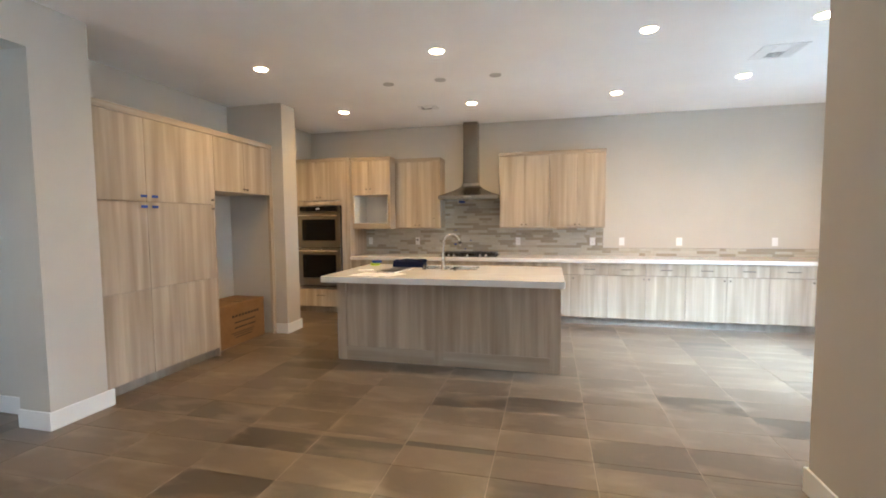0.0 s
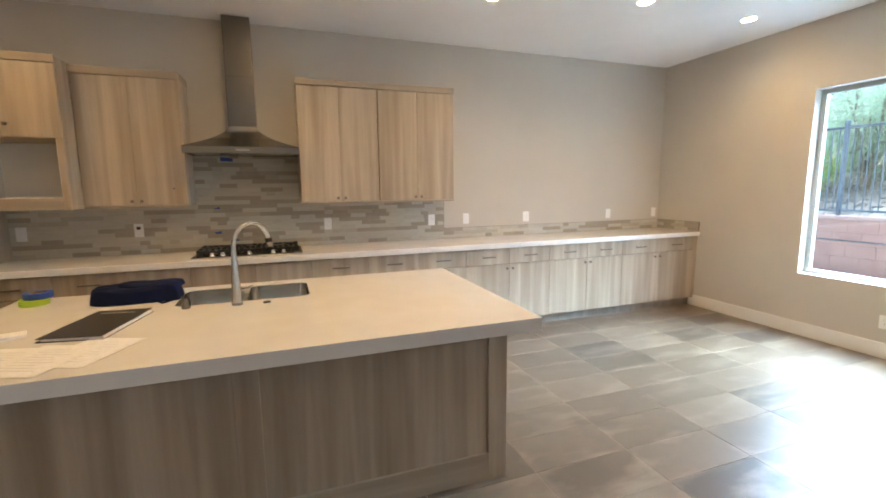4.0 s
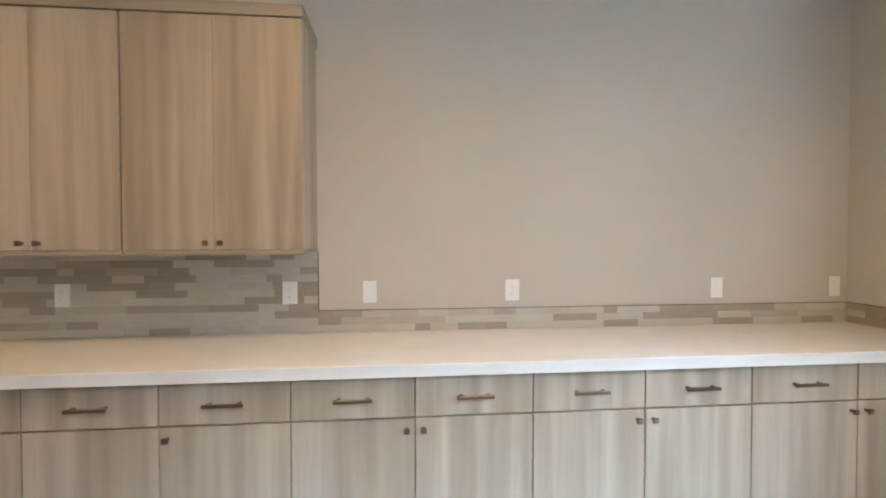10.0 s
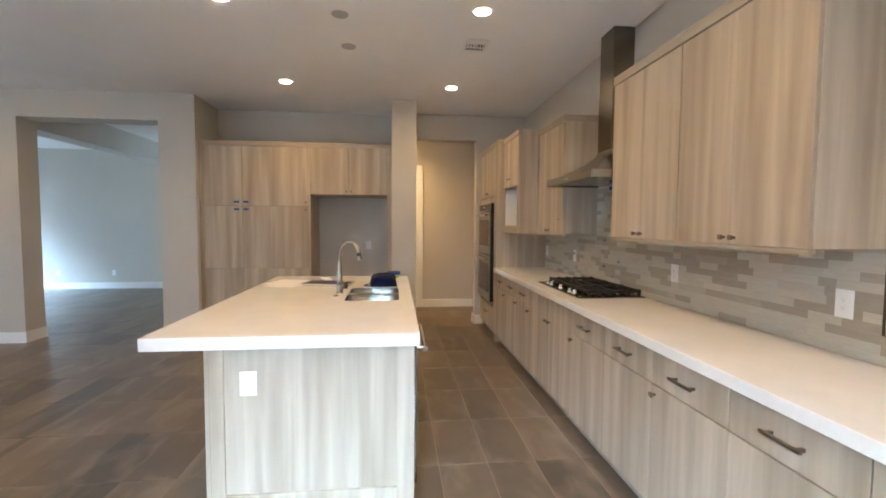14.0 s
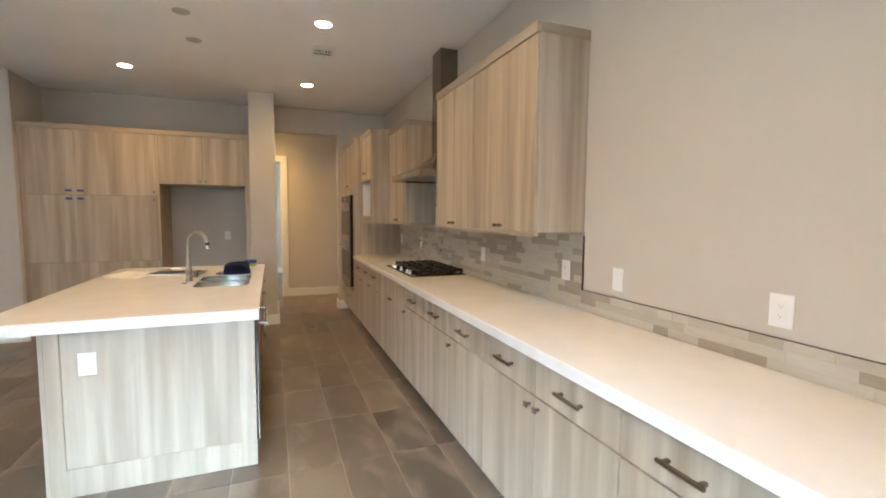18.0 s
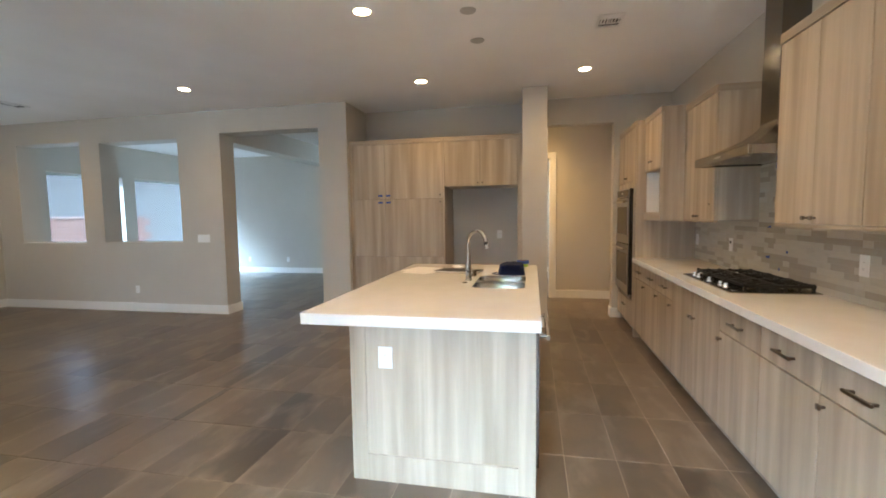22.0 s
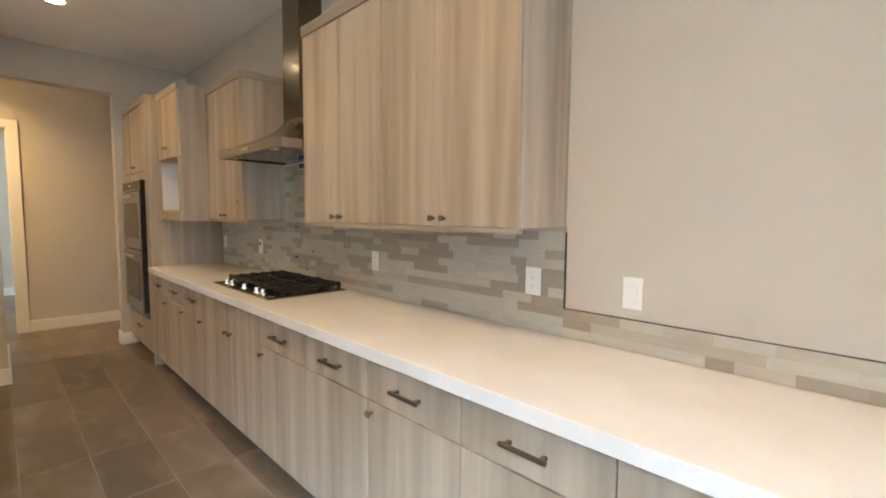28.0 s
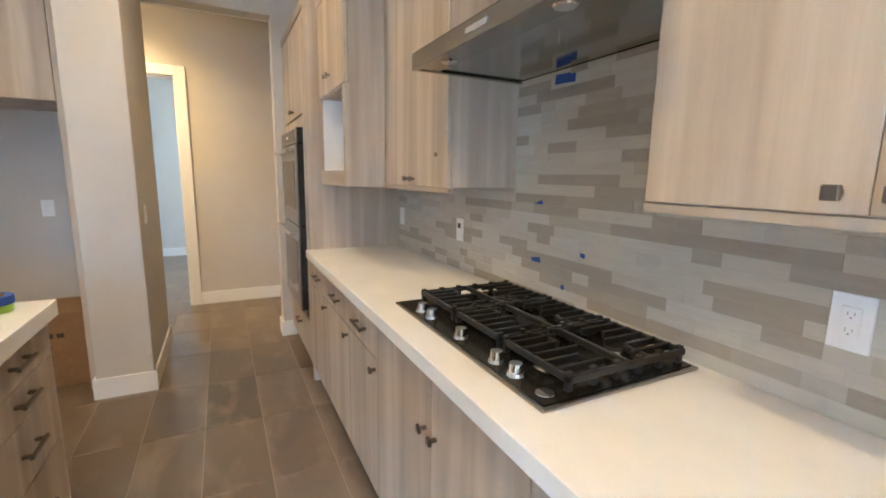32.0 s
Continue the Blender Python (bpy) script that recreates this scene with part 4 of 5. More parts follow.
part("divider", boxes((SD - 0.016, SD + 0.016, SY0 + 0.006, SY1 - 0.006, 0.80, 0.895), bevel=0.004), SINK, sink)


def faucet():
    f = thing("kitchen_faucet", (-1.205, 4.735, 0.915), "brushed steel gooseneck pull-down faucet", "faucet")
    x, y, z = -1.205, 4.735, 0.9155
    part("base", disc(bmesh.new(), (x, y, z), (0, 0, 1), 0.027, 0.024, 0.012, 24), FAUCET, f, "", True)
    pts = [(x, y, z + 0.012), (x, y, z + 0.12), (x, y, z + 0.20), (x, y, z + 0.28)]
    rad = [0.024, 0.020, 0.015, 0.0115]

    def bow(a):
        out = 0.111 * (1 - math.cos(a)) * math.sqrt(0.5)
        return (x + out, y + out, z + 0.28 + 0.111 * math.sin(a))

    for k in range(1, 9):
        pts.append(bow(math.pi * k * 0.0725))
        rad.append(0.0108)
    part("spout", tube(pts, rad, 16), FAUCET, f, "", True)
    e = Vector(bow(math.pi * 0.95))
    way = (e - Vector(bow(math.pi * 0.90))).normalized()
    neck = [bow(math.pi * (0.575 + 0.0375 * k)) for k in range(11)]
    head = part("spray_head", tube([*neck, e + way * 0.02, e + way * 0.035], [0.0118 + 0.0005 * k for k in range(13)], 16), FAUCET, f, "", True)
    part("spray_ring", tube([e - way * 0.012, e + way * 0.010], [0.0172, 0.0182], 16), RUBBER, head, "black rubber spray button", True)
    part("lever", tube([(x + 0.018, y, z + 0.07), (x + 0.05, y - 0.004, z + 0.078), (x + 0.075, y - 0.01, z + 0.092)], [0.008, 0.006, 0.005], 10), FAUCET, f, "", True)


faucet()
sd = thing("soap_dispenser", (-1.43, 4.75, 0.915), "short brushed steel soap dispenser beside the sink", "soap dispenser")
part("body", disc(bmesh.new(), (-1.43, 4.75, 0.9155), (0, 0, 1), 0.02, 0.017, 0.05, 20), STEEL, sd, "", True)
part("spout", tube([(-1.43, 4.75, 0.962), (-1.43, 4.77, 0.968), (-1.43, 4.80, 0.962)], 0.006, 10), STEEL, sd, "", True)
ab = thing("disposal_button", (-1.07, 4.725, 0.915), "small round steel disposal button on the island", "button")
part("ring", disc(bmesh.new(), (-1.07, 4.725, 0.9155), (0, 0, 1), 0.019, 0.017, 0.006, 20), STEEL, ab, "", True)


# ---- fixtures ----
def ceiling_light(x, y, z=CEIL):
    c = thing("downlight", (x, y, z), "round recessed ceiling downlight, switched on", "ceiling light", "recessed downlights")
    bm = bmesh.new()
    prof = [(0.076, 0.0), (0.076, -0.003), (0.070, -0.005), (0.061, -0.004), (0.059, -0.001)]
    rings = [[(x + r * math.cos(2 * math.pi * k / 32), y + r * math.sin(2 * math.pi * k / 32), z + h) for k in range(32)] for r, h in prof]
    part("trim_ring", loft(rings, False), PLASTIC, c, "white trim ring", True)
    dome = [(0.0595, -0.0015), (0.055, -0.004), (0.046, -0.006), (0.032, -0.0075), (0.012, -0.0085)]
    rings = [[(x + r * math.cos(2 * math.pi * k / 32), y + r * math.sin(2 * math.pi * k / 32), z + h) for k in range(32)] for r, h in dome]
    part("lens", loft(rings), LIT, c, "glowing lens", True)
    return c


for dx, dy in DOWNLIGHTS:
    ceiling_light(dx, dy)
ceiling_light(-4.76, 4.95)
# assumed fitting, unseen, for the added second hall lamp
ceiling_light(-4.76, 3.40)


def cover_disc(x, y, label, name, r=0.062, h=0.006):
    c = thing(name, (x, y, CEIL), label, name.replace("_", " "))
    bm = disc(bmesh.new(), (x, y, CEIL - 0.0005), (0, 0, -1), r, r * 0.94, h, 32)
    part("cover", bm, PLASTIC if h > 0.02 else COVER, c, "", True)
    return c


for px in (-1.815, -1.226, -0.634):
    cover_disc(px, 4.745, "round blank pendant cover on the ceiling over the island", "blank_cover")
sm = cover_disc(-1.15, -0.51, "round white smoke detector on the ceiling", "smoke_detector", 0.07, 0.035)
part("lower_ring", disc(bmesh.new(), (-1.15, -0.51, CEIL - 0.035), (0, 0, -1), 0.05, 0.045, 0.006, 24), PLASTIC, sm, "", True)


def ceiling_vent(x, y, wx, wy, slats=3):
    """A stamped four-way register: frame, dark throat, and slats that throw air to each side."""
    c = thing("ceiling_vent", (x, y, CEIL), "white metal four-way ceiling register with angled slats", "vent", "ceiling registers")
    z = CEIL - 0.0005
    hx, hy, b = wx / 2, wy / 2, 0.022
    part("frame", boxes((x - hx, x + hx, y - hy, y - hy + b, z - 0.009, z), (x - hx, x + hx, y + hy - b, y + hy, z - 0.009, z), (x - hx, x - hx + b, y - hy + b, y + hy - b, z - 0.009, z), (x + hx - b, x + hx, y - hy + b, y + hy - b, z - 0.009, z), bevel=0.002), PLASTIC, c)
    part("backing", boxes((x - hx + b, x + hx - b, y - hy + b, y + hy - b, z - 0.002, z)), DARK_SLOT, c)
    ix, iy, t = hx - b, hy - b, 0.004
    cx = ix * 0.42
    part("divider", boxes((x - cx - t, x - cx, y - iy, y + iy, z - 0.0095, z - 0.002), (x + cx, x + cx + t, y - iy, y + iy, z - 0.0095, z - 0.002), (x - cx, x + cx, y - t, y + t, z - 0.0095, z - 0.002)), PLASTIC, c)
    lean, wide = 0.004, (0.52 if slats < 5 else 0.8) * (iy - t) / slats

    def slat(p, q, along):
        bm = boxes((-0.5, 0.5, -0.5, 0.5, 0, 0.0012))
        u0, u1, at, tip = p, q, along[1], along[2]
        for v in bm.verts:
            a, w, h = u0 + (v.co.x + 0.5) * (u1 - u0), at + v.co.y * wide, z - 0.0055 + v.co.z + v.co.y * tip * lean
            v.co = Vector((a, w, h)) if along[0] == "x" else Vector((w, a, h))
        part("slat", bm, PLASTIC, c)

    for k in range(slats):
        f = (k + 0.5) / slats
        for side in (-1, 1):
            slat(x - cx, x + cx, ("x", y + side * (t + f * (iy - t)), side))
            slat(y - iy, y + iy, ("y", x + side * (cx + t + f * (ix - cx - t)), side))


ceiling_vent(-1.655, 5.83, 0.25, 0.20)
ceiling_vent(1.925, 4.75, 0.36, 0.36, 5)
ceiling_vent(-2.48, -1.55, 0.40, 0.20)


def plate(at, way, kind, label, wide=0.072, gangs=1):
    """A wall plate with its device; way is the axis out of the wall."""
    w, h = wide / 2, 0.0585

    def ext(u0, u1, v0, v1, d0, d1):
        x, y, z = at
        if way == "-y":
            return (x + u0, x + u1, y - d1, y - d0, z + v0, z + v1)
        if way == "+y":
            return (x + u0, x + u1, y + d0, y + d1, z + v0, z + v1)
        if way == "-x":
            return (x - d1, x - d0, y + u0, y + u1, z + v0, z + v1)
        return (x + d0, x + d1, y + u0, y + u1, z + v0, z + v1)

    c = thing("wall_switch" if kind == "switch" else "wall_outlet", at, label, "switch" if kind == "switch" else "outlet", "wall plates")
    part("cover_plate", boxes(ext(-w, w, -h, h, 0.0005, 0.006), bevel=0.002), PLASTIC, c)
    for g in range(gangs):
        u = (g - (gangs - 1) / 2) * 0.046
        if kind == "switch":
            part("rocker", boxes(ext(u - 0.0165, u + 0.0165, -0.033, 0.033, 0.0062, 0.0095), bevel=0.0015), PLASTIC, c)
        elif kind == "outlet":
            face = part("insert", boxes(ext(u - 0.0165, u + 0.0165, -0.033, 0.033, 0.0062, 0.0078), bevel=0.001), PLASTIC, c)
            for v in (-0.017, 0.017):
                part("slots", boxes(ext(u - 0.0062, u - 0.0048, v - 0.002, v + 0.006, 0.0079, 0.0082), ext(u + 0.0048, u + 0.0062, v - 0.001, v + 0.005, 0.0079, 0.0082), ext(u - 0.0018, u + 0.0018, v - 0.008, v - 0.005, 0.0079, 0.0082)), SLOT, face, "grey outlet slots")
        else:
            part("insert", boxes(ext(u - 0.0165, u + 0.0165, -0.033, 0.033, 0.0062, 0.0075), bevel=0.001), PLASTIC, c)
    return c


ZP, NW, BS = 1.127, 6.985, 6.975
plate((-0.552, BS, ZP), "-y", "outlet", "white duplex outlet on the mosaic backsplash")
plate((0.549, BS, ZP), "-y", "outlet", "white duplex outlet on the mosaic backsplash", 0.076)
plate((0.960, NW, ZP), "-y", "switch", "white rocker switch on the painted wall")
plate((1.731, NW, ZP), "-y", "outlet", "white duplex outlet on the painted wall", 0.08)
plate((2.926, NW, ZP), "-y", "insert", "white blank wall plate above the counter")
plate((3.666, NW, ZP), "-y", "insert", "white blank wall plate near the corner")
pl = plate((-2.178, BS, ZP), "-y", "insert", "white wall plate with a dark jack")
part("jack", boxes((-2.193, -2.163, BS - 0.0092, BS - 0.0078, ZP + 0.008, ZP + 0.034)), DARK_SLOT, pl, "dark blue jack cover")
plate((-3.003, BS, ZP), "-y", "insert", "white wall plate on the mosaic backsplash")
plate((3.75, 4.522, 0.31), "-x", "outlet", "white duplex outlet low on the nook wall")
plate((2.50, 2.70, 0.36), "+y", "outlet", "white duplex outlet low under the deep window")
plate((IX1 - 0.012, 4.465, 0.683), "+x", "outlet", "white duplex outlet on the island end", 0.078)
plate((-4.20, 4.76, 1.136), "+x", "outlet", "white outlet inside the refrigerator alcove")
plate((-3.484, -0.773, 0.341), "+x", "outlet", "white duplex outlet low on the wall")
plate((-3.484, 0.454, 1.126), "+x", "switch", "white four-gang rocker switch plate", 0.208, 4)
plate((-2.765, -3.39, 0.338), "+y", "outlet", "white duplex outlet low on the wall")
plate((-2.90, -3.39, 0.338), "+y", "insert", "white cable plate low on the wall")
plate((-3.62, 5.405, 1.125), "+y", "switch", "white switch plate on the column towards the hall")
plate((-3.95, 2.50, 1.165), "-y", "switch", "white two-gang rocker switch plate", 0.116, 2)
plate((-8.0, -0.9, 0.34), "+x", "outlet", "white duplex outlet low on the far wall")
plate((-8.0, -2.0, 0.34), "+x", "outlet", "white duplex outlet low on the far wall")
ch = thing("door_chime", (-5.57, 2.55, 2.26), "white door chime box high on the wall", "door chime")
part("box", boxes((-5.63, -5.51, 2.508, 2.549, 2.20, 2.33), bevel=0.006), PLASTIC, ch)
sp = thing("wall_speaker", (-5.55, 2.55, 2.56), "grey round alarm sounder high on the wall", "alarm sounder")
part("dome", disc(bmesh.new(), (-5.55, 2.5495, 2.56), (0, -1, 0), 0.06, 0.05, 0.035, 24), VINYL, sp, "", True)


# ---- clutter on the island and in the alcove ----
def cloth_fold(name, centre, size, turn, mat, parent, seed, peak, label=""):
    """A folded layer of cloth with soft creases: one end rolled and blunt, the other lifted into a peak."""
    bm = bmesh.new()
    nu, nv = 36, 18
    grid = []
    for side in (0, 1):
        rows = []
        for i in range(nu + 1):
            u = i / nu * 2 - 1
            row = []
            for j in range(nv + 1):
                v = j / nv * 2 - 1
                edge = (1 - abs(u) ** (14 if u < 0 else 5)) ** 0.32 * (1 - abs(v) ** 6) ** 0.33 if abs(u) < 1 and abs(v) < 1 else 0.0
                crease = noise.noise(Vector((u * 1.6 + seed, v * 2.4, seed))) * 0.22 + noise.noise(Vector((u * 2.5 + v * 4 + seed, v * 7, 2))) * 0.07
                lift = peak * max(0.0, u) ** 1.5 * (0.5 + 0.5 * math.cos((v - 0.3) * 1.6))
                h = edge * (0.84 + 0.7 * crease + lift + 0.14 * max(0.0, -u)) if side else 0.0
                wob = 1 + 0.05 * noise.noise(Vector((u * 2, v * 2, seed + 5)))
                k = 0.42 if u < 0 else 0.12
                x, y = u * math.sqrt(1 - k * v * v), v * math.sqrt(1 - k * u * u)
                row.append(bm.verts.new((x * size[0] * wob, y * size[1] * wob, h * size[2])))
            rows.append(row)
        grid.append(rows)
    for side, rows in enumerate(grid):
        for i in range(nu):
            for j in range(nv):
                q = (rows[i][j], rows[i + 1][j], rows[i + 1][j + 1], rows[i][j + 1])
                bm.faces.new(q if side else q[::-1])
    bmesh.ops.remove_doubles(bm, verts=bm.verts, dist=0.0006)
    bmesh.ops.transform(bm, matrix=Matrix.Translation(centre) @ Matrix.Rotation(radians(turn), 4, "Z"), verts=bm.verts)
    return part(name, bm, mat, parent, label, True)


bag = thing("folded_bag", (-1.73, 5.03, 0.915), "folded navy blue nylon bag on the island", "bag")
cloth_fold("body", (-1.70, 5.045, 0.9162), (0.205, 0.115, 0.084), 3, NAVY, bag, 3.1, 0.15)
cloth_fold("flap", (-1.645, 5.06, 0.974), (0.15, 0.09, 0.030), -8, NAVY, bag, 8.4, 0.5)
part("strap", tube([(-1.60, 4.93, 0.93), (-1.56, 4.89, 0.921), (-1.53, 4.93, 0.920), (-1.56, 4.98, 0.925)], 0.0045, 8), NAVY, bag, "navy strap", True)
for mat, z, x, y, word in ((GREEN_TAPE, 0.9155, -2.165, 5.125, "roll of lime green masking tape"), (BLUE_TAPE, 0.9460, -2.150, 5.135, "roll of blue painter's tape on another roll")):
    tape = thing("tape_roll", (x, y, z), word, "tape roll", "rolls of masking tape")
    n = 28
    rings = [[(x + r * math.cos(2 * math.pi * k / n), y + r * math.sin(2 * math.pi * k / n), z + h) for k in range(n)] for r, h in ((0.038, 0), (0.058, 0), (0.060, 0.002), (0.060, 0.028), (0.058, 0.030), (0.038, 0.030), (0.038, 0))]
    part("tape", loft(rings, False), mat, tape, "", True)
    rings = [[(x + r * math.cos(2 * math.pi * k / n), y + r * math.sin(2 * math.pi * k / n), z + h) for k in range(n)] for r, h in ((0.0355, 0.0005), (0.0378, 0.0005), (0.0378, 0.0295), (0.0355, 0.0295), (0.0355, 0.0005))]
    part("core", loft(rings, False), CARD, tape, "cardboard core", True)


def sheet(name, centre, wx, wy, turn, z, thick, mat, parent=None, curl=0.0, label=""):
    """A thin sheet lying turned about z, its edge slightly lifted."""
    bm = bmesh.new()
    bmesh.ops.create_grid(bm, x_segments=8, y_segments=8, size=0.5)
    geo = bmesh.ops.extrude_face_region(bm, geom=list(bm.faces))
    for v in [g for g in geo["geom"] if isinstance(g, bmesh.types.BMVert)]:
        v.co.z += 1.0
    for v in bm.verts:
        lift = curl * max(0, v.co.x + v.co.y * 0.6) ** 2
        v.co = Vector((v.co.x * wx, v.co.y * wy, v.co.z * thick + lift))
    bmesh.ops.recalc_face_normals(bm, faces=bm.faces)
    bmesh.ops.transform(bm, matrix=Matrix.Translation((*centre, z)) @ Matrix.Rotation(radians(turn), 4, "Z"), verts=bm.verts)
    return part(name, bm, mat, parent, label)


def line_bars(parent, centre, wx, wy, turn, z, rows, mat):
    m = Matrix.Translation((*centre, z)) @ Matrix.Rotation(radians(turn), 4, "Z")
    bars = []
    for k in range(rows):
        v = (0.42 - 0.84 * k / (rows - 1)) * wy
        bars.append((-0.4 * wx, (0.18 + 0.2 * ((k * 7) % 3) / 2) * wx, v - 0.0022, v + 0.0022, 0, 0.0003))
    bm = boxes(*bars)
    bmesh.ops.transform(bm, matrix=m, verts=bm.verts)
    part("print_lines", bm, mat, parent, "rows of grey print")


for (px, py), turn, k in (((-1.90, 4.22), -16, 0), ((-1.64, 4.23), -25, 1), ((-1.76, 4.19), -20, 2)):
    pap = thing("paper_sheet", (px, py, 0.9155), "loose white printed sheet lying on the island", "paper", "papers on the island")
    sheet("page", (px, py), 0.216, 0.279, turn, 0.9153 + 0.0012 * k, 0.0006, PAPER, pap, 0.004)
    line_bars(pap, (px, py), 0.17, 0.22, turn, 0.9164 + 0.0012 * k, 9, TEXT)
binder = thing("binder", (-1.72, 4.62, 0.916), "black presentation folder with white pages on the island", "folder")
sheet("pages", (-1.708, 4.575), 0.215, 0.375, -11, 0.9180, 0.010, PAPER, binder, 0.0)
sheet("cover", (-1.716, 4.580), 0.225, 0.39, -11, 0.9284, 0.002, BINDER, binder, 0.006)
sheet("back_cover", (-1.714, 4.578), 0.235, 0.39, -11, 0.9156, 0.002, BINDER, binder, 0.0)
ttl = boxes((-0.07, 0.07, 0.130, 0.136, 0, 0.0006))
bmesh.ops.transform(ttl, matrix=Matrix.Translation((-1.716, 4.580, 0.9332)) @ Matrix.Rotation(radians(-11), 4, "Z"), verts=ttl.verts)
part("title_bar", ttl, TEXT, binder, "pale line of small print")
pad = thing("notepad", (-2.02, 4.51, 0.9155), "small white notepad on the island", "notepad")
sheet("pages", (-2.02, 4.51), 0.16, 0.07, 22, 0.9155, 0.012, PAPER, pad)

box = thing("cardboard_box", (-3.90, 4.615, 0), "closed brown cardboard carton in the refrigerator alcove", "box")
part("carton", boxes((-4.12, -3.68, 4.21, 5.015, 0.0005, 0.497), bevel=0.006, seg=2), CARD, box)
part("flap_seam", boxes((-4.12, -3.68, 4.610, 4.614, 0.4965, 0.499)), INK, box, "dark seam between the flaps")
part("packing_label", boxes((-4.02, -3.92, 4.25, 4.37, 0.4972, 0.4982)), PAPER, box, "white packing label")
for z0, y0, y1, h in ((0.335, 4.42, 4.90, 0.03), (0.262, 4.46, 4.83, 0.016), (0.20, 4.46, 4.83, 0.016), (0.145, 4.40, 4.80, 0.010), (0.12, 4.44, 4.78, 0.010), (0.09, 4.46, 4.76, 0.010)):
    if h > 0.02:
        spans = [(y0 + k * 0.055, y0 + k * 0.055 + 0.038) for k in range(9)]
    else:
        spans = [(y0, y1)]
    part("printed_bar", boxes(*[(-3.6802, -3.6788, a, b, z0, z0 + h) for a, b in spans]), INK, box, "dark printed marks")

for i, (tx, tz, tw, th, tilt) in enumerate(((-1.435, 1.752, 0.052, 0.017, 3), (-1.544, 1.292, 0.025, 0.019, -20), (-1.546, 1.067, 0.027, 0.021, -8), (-1.295, 1.136, 0.012, 0.008, 12), (-1.386, 1.002, 0.009, 0.009, 40))):
    tp = thing("masking_tape_strip", (tx, BS, tz), "torn strip of blue masking tape on the backsplash", "tape", "tape strips on the backsplash")
    bm = boxes((-tw, tw, -0.0012, -0.0004, -th, th))
    bmesh.ops.transform(bm, matrix=Matrix.Translation((tx, BS, tz)) @ Matrix.Rotation(radians(tilt), 4, "Y"), verts=bm.verts)
    part("strip", bm, BLUE_TAPE, tp)


# ---- outside ----
def block_wall(name, axis, at, lo, hi, z0, rows, sign, label):
    """A wall of split-face blocks in running bond on a mortar core, with a cap course."""
    L, H, T = 0.405, 0.20, 0.19
    top = z0 + rows * H

    def ext(a, b, d0, d1, z, zz):
        p, q = sorted((at + sign * d0, at + sign * d1))
        return (p, q, a, b, z, zz) if axis == "x" else (a, b, p, q, z, zz)

    core = structure(name, boxes(ext(lo, hi, 0.006, T, z0 - 0.1, top)), JOINT, label, "garden wall")
    mesh = None
    for r in range(rows):
        a = lo - (L / 2 if r % 2 else 0)
        while a < hi:
            if mesh is None:
                b = boxes((0.004, L - 0.004, 0, 0.05, 0.004, H - 0.004), bevel=0.004)
                mesh = bpy.data.meshes.new("block")
                b.to_mesh(mesh)
                b.free()
                mesh.materials.append(BLOCK)
            o = new("block", mesh)
            o.parent = core
            if axis == "x":
                o.matrix_local = Matrix.Translation((at, a + L, z0 + r * H)) @ Matrix.Rotation(radians(-90), 4, "Z")
            else:
                o.matrix_local = Matrix.Translation((a + L, at, z0 + r * H)) @ Matrix.Rotation(radians(180), 4, "Z")
            a += L
    part("cap", boxes(ext(lo, hi, -0.02, T + 0.02, top, top + 0.07), bevel=0.01), BLOCK_CAP, core, "paler cap course")
    return top + 0.07


structure("ground", boxes((-60, 60, -60, 60, -0.4, -0.04)), CONCRETE, "pale concrete and gravel yard", "ground")
XW = 7.70
WTOP = block_wall("garden_wall_1", "x", XW, -1.6, 10.2, -0.12, 5, 1, "red masonry garden wall with a paler cap")
conduit = thing("wall_conduit", (XW, 4.3, 0.54), "thin dark conduit clipped along the red garden wall", "conduit")
part("tube", tube([(XW - 0.017, -1.55, 0.545), (XW - 0.017, 4.3, 0.54), (XW - 0.017, 10.15, 0.535)], 0.011, 10), FENCE, conduit, "", True)
for k in range(7):
    part("clip", boxes((XW - 0.03, XW + 0.002, -0.9 + k * 1.8, -0.87 + k * 1.8, 0.524, 0.556), bevel=0.003), VINYL, conduit, "pale pipe clip")

fence = thing("metal_fence", (XW + 0.1, 4.3, WTOP), "slate painted steel picket fence on the garden wall", "fence")
for k in range(7):
    py = -0.05 + k * 1.79
    part("post", boxes((XW + 0.06, XW + 0.12, py - 0.03, py + 0.03, WTOP, 2.49), bevel=0.004), FENCE, fence)
for z in (WTOP + 0.06, 2.36):
    part("rail", boxes((XW + 0.075, XW + 0.105, -1.5, 10.1, z, z + 0.04)), FENCE, fence)
me = None
for k in range(112):
    py = -1.45 + k * 0.103
    if me is None:
        b = boxes((-0.007, 0.007, -0.007, 0.007, 0, 2.36 - WTOP - 0.07))
        me = bpy.data.meshes.new("picket")
        b.to_mesh(me)
        b.free()
        me.materials.append(FENCE)
    o = new("picket", me)
    o.parent = fence
    o.location = Vector((XW + 0.09, py, WTOP + 0.07)) - fence.location


def slope(x, y):
    u = max(0.0, min(1.0, (x - 7.95) / 9.0))
    return 0.80 + 1.35 * u * (2 - u) * 0.9 + 0.06 * noise.noise(Vector((x * 0.7, y * 0.7, 1)))


bm = bmesh.new()
grid = {}
for i in range(29):
    for j in range(41):
        x, y = 7.89 + i * 0.7, -10 + j * 0.75
        grid[i, j] = bm.verts.new((x, y, slope(x, y)))
for i in range(28):
    for j in range(40):
        bm.faces.new((grid[i, j], grid[i + 1, j], grid[i + 1, j + 1], grid[i, j + 1]))
structure("bank", bm, EARTH, "gravel covered bank rising behind the fence", "ground")

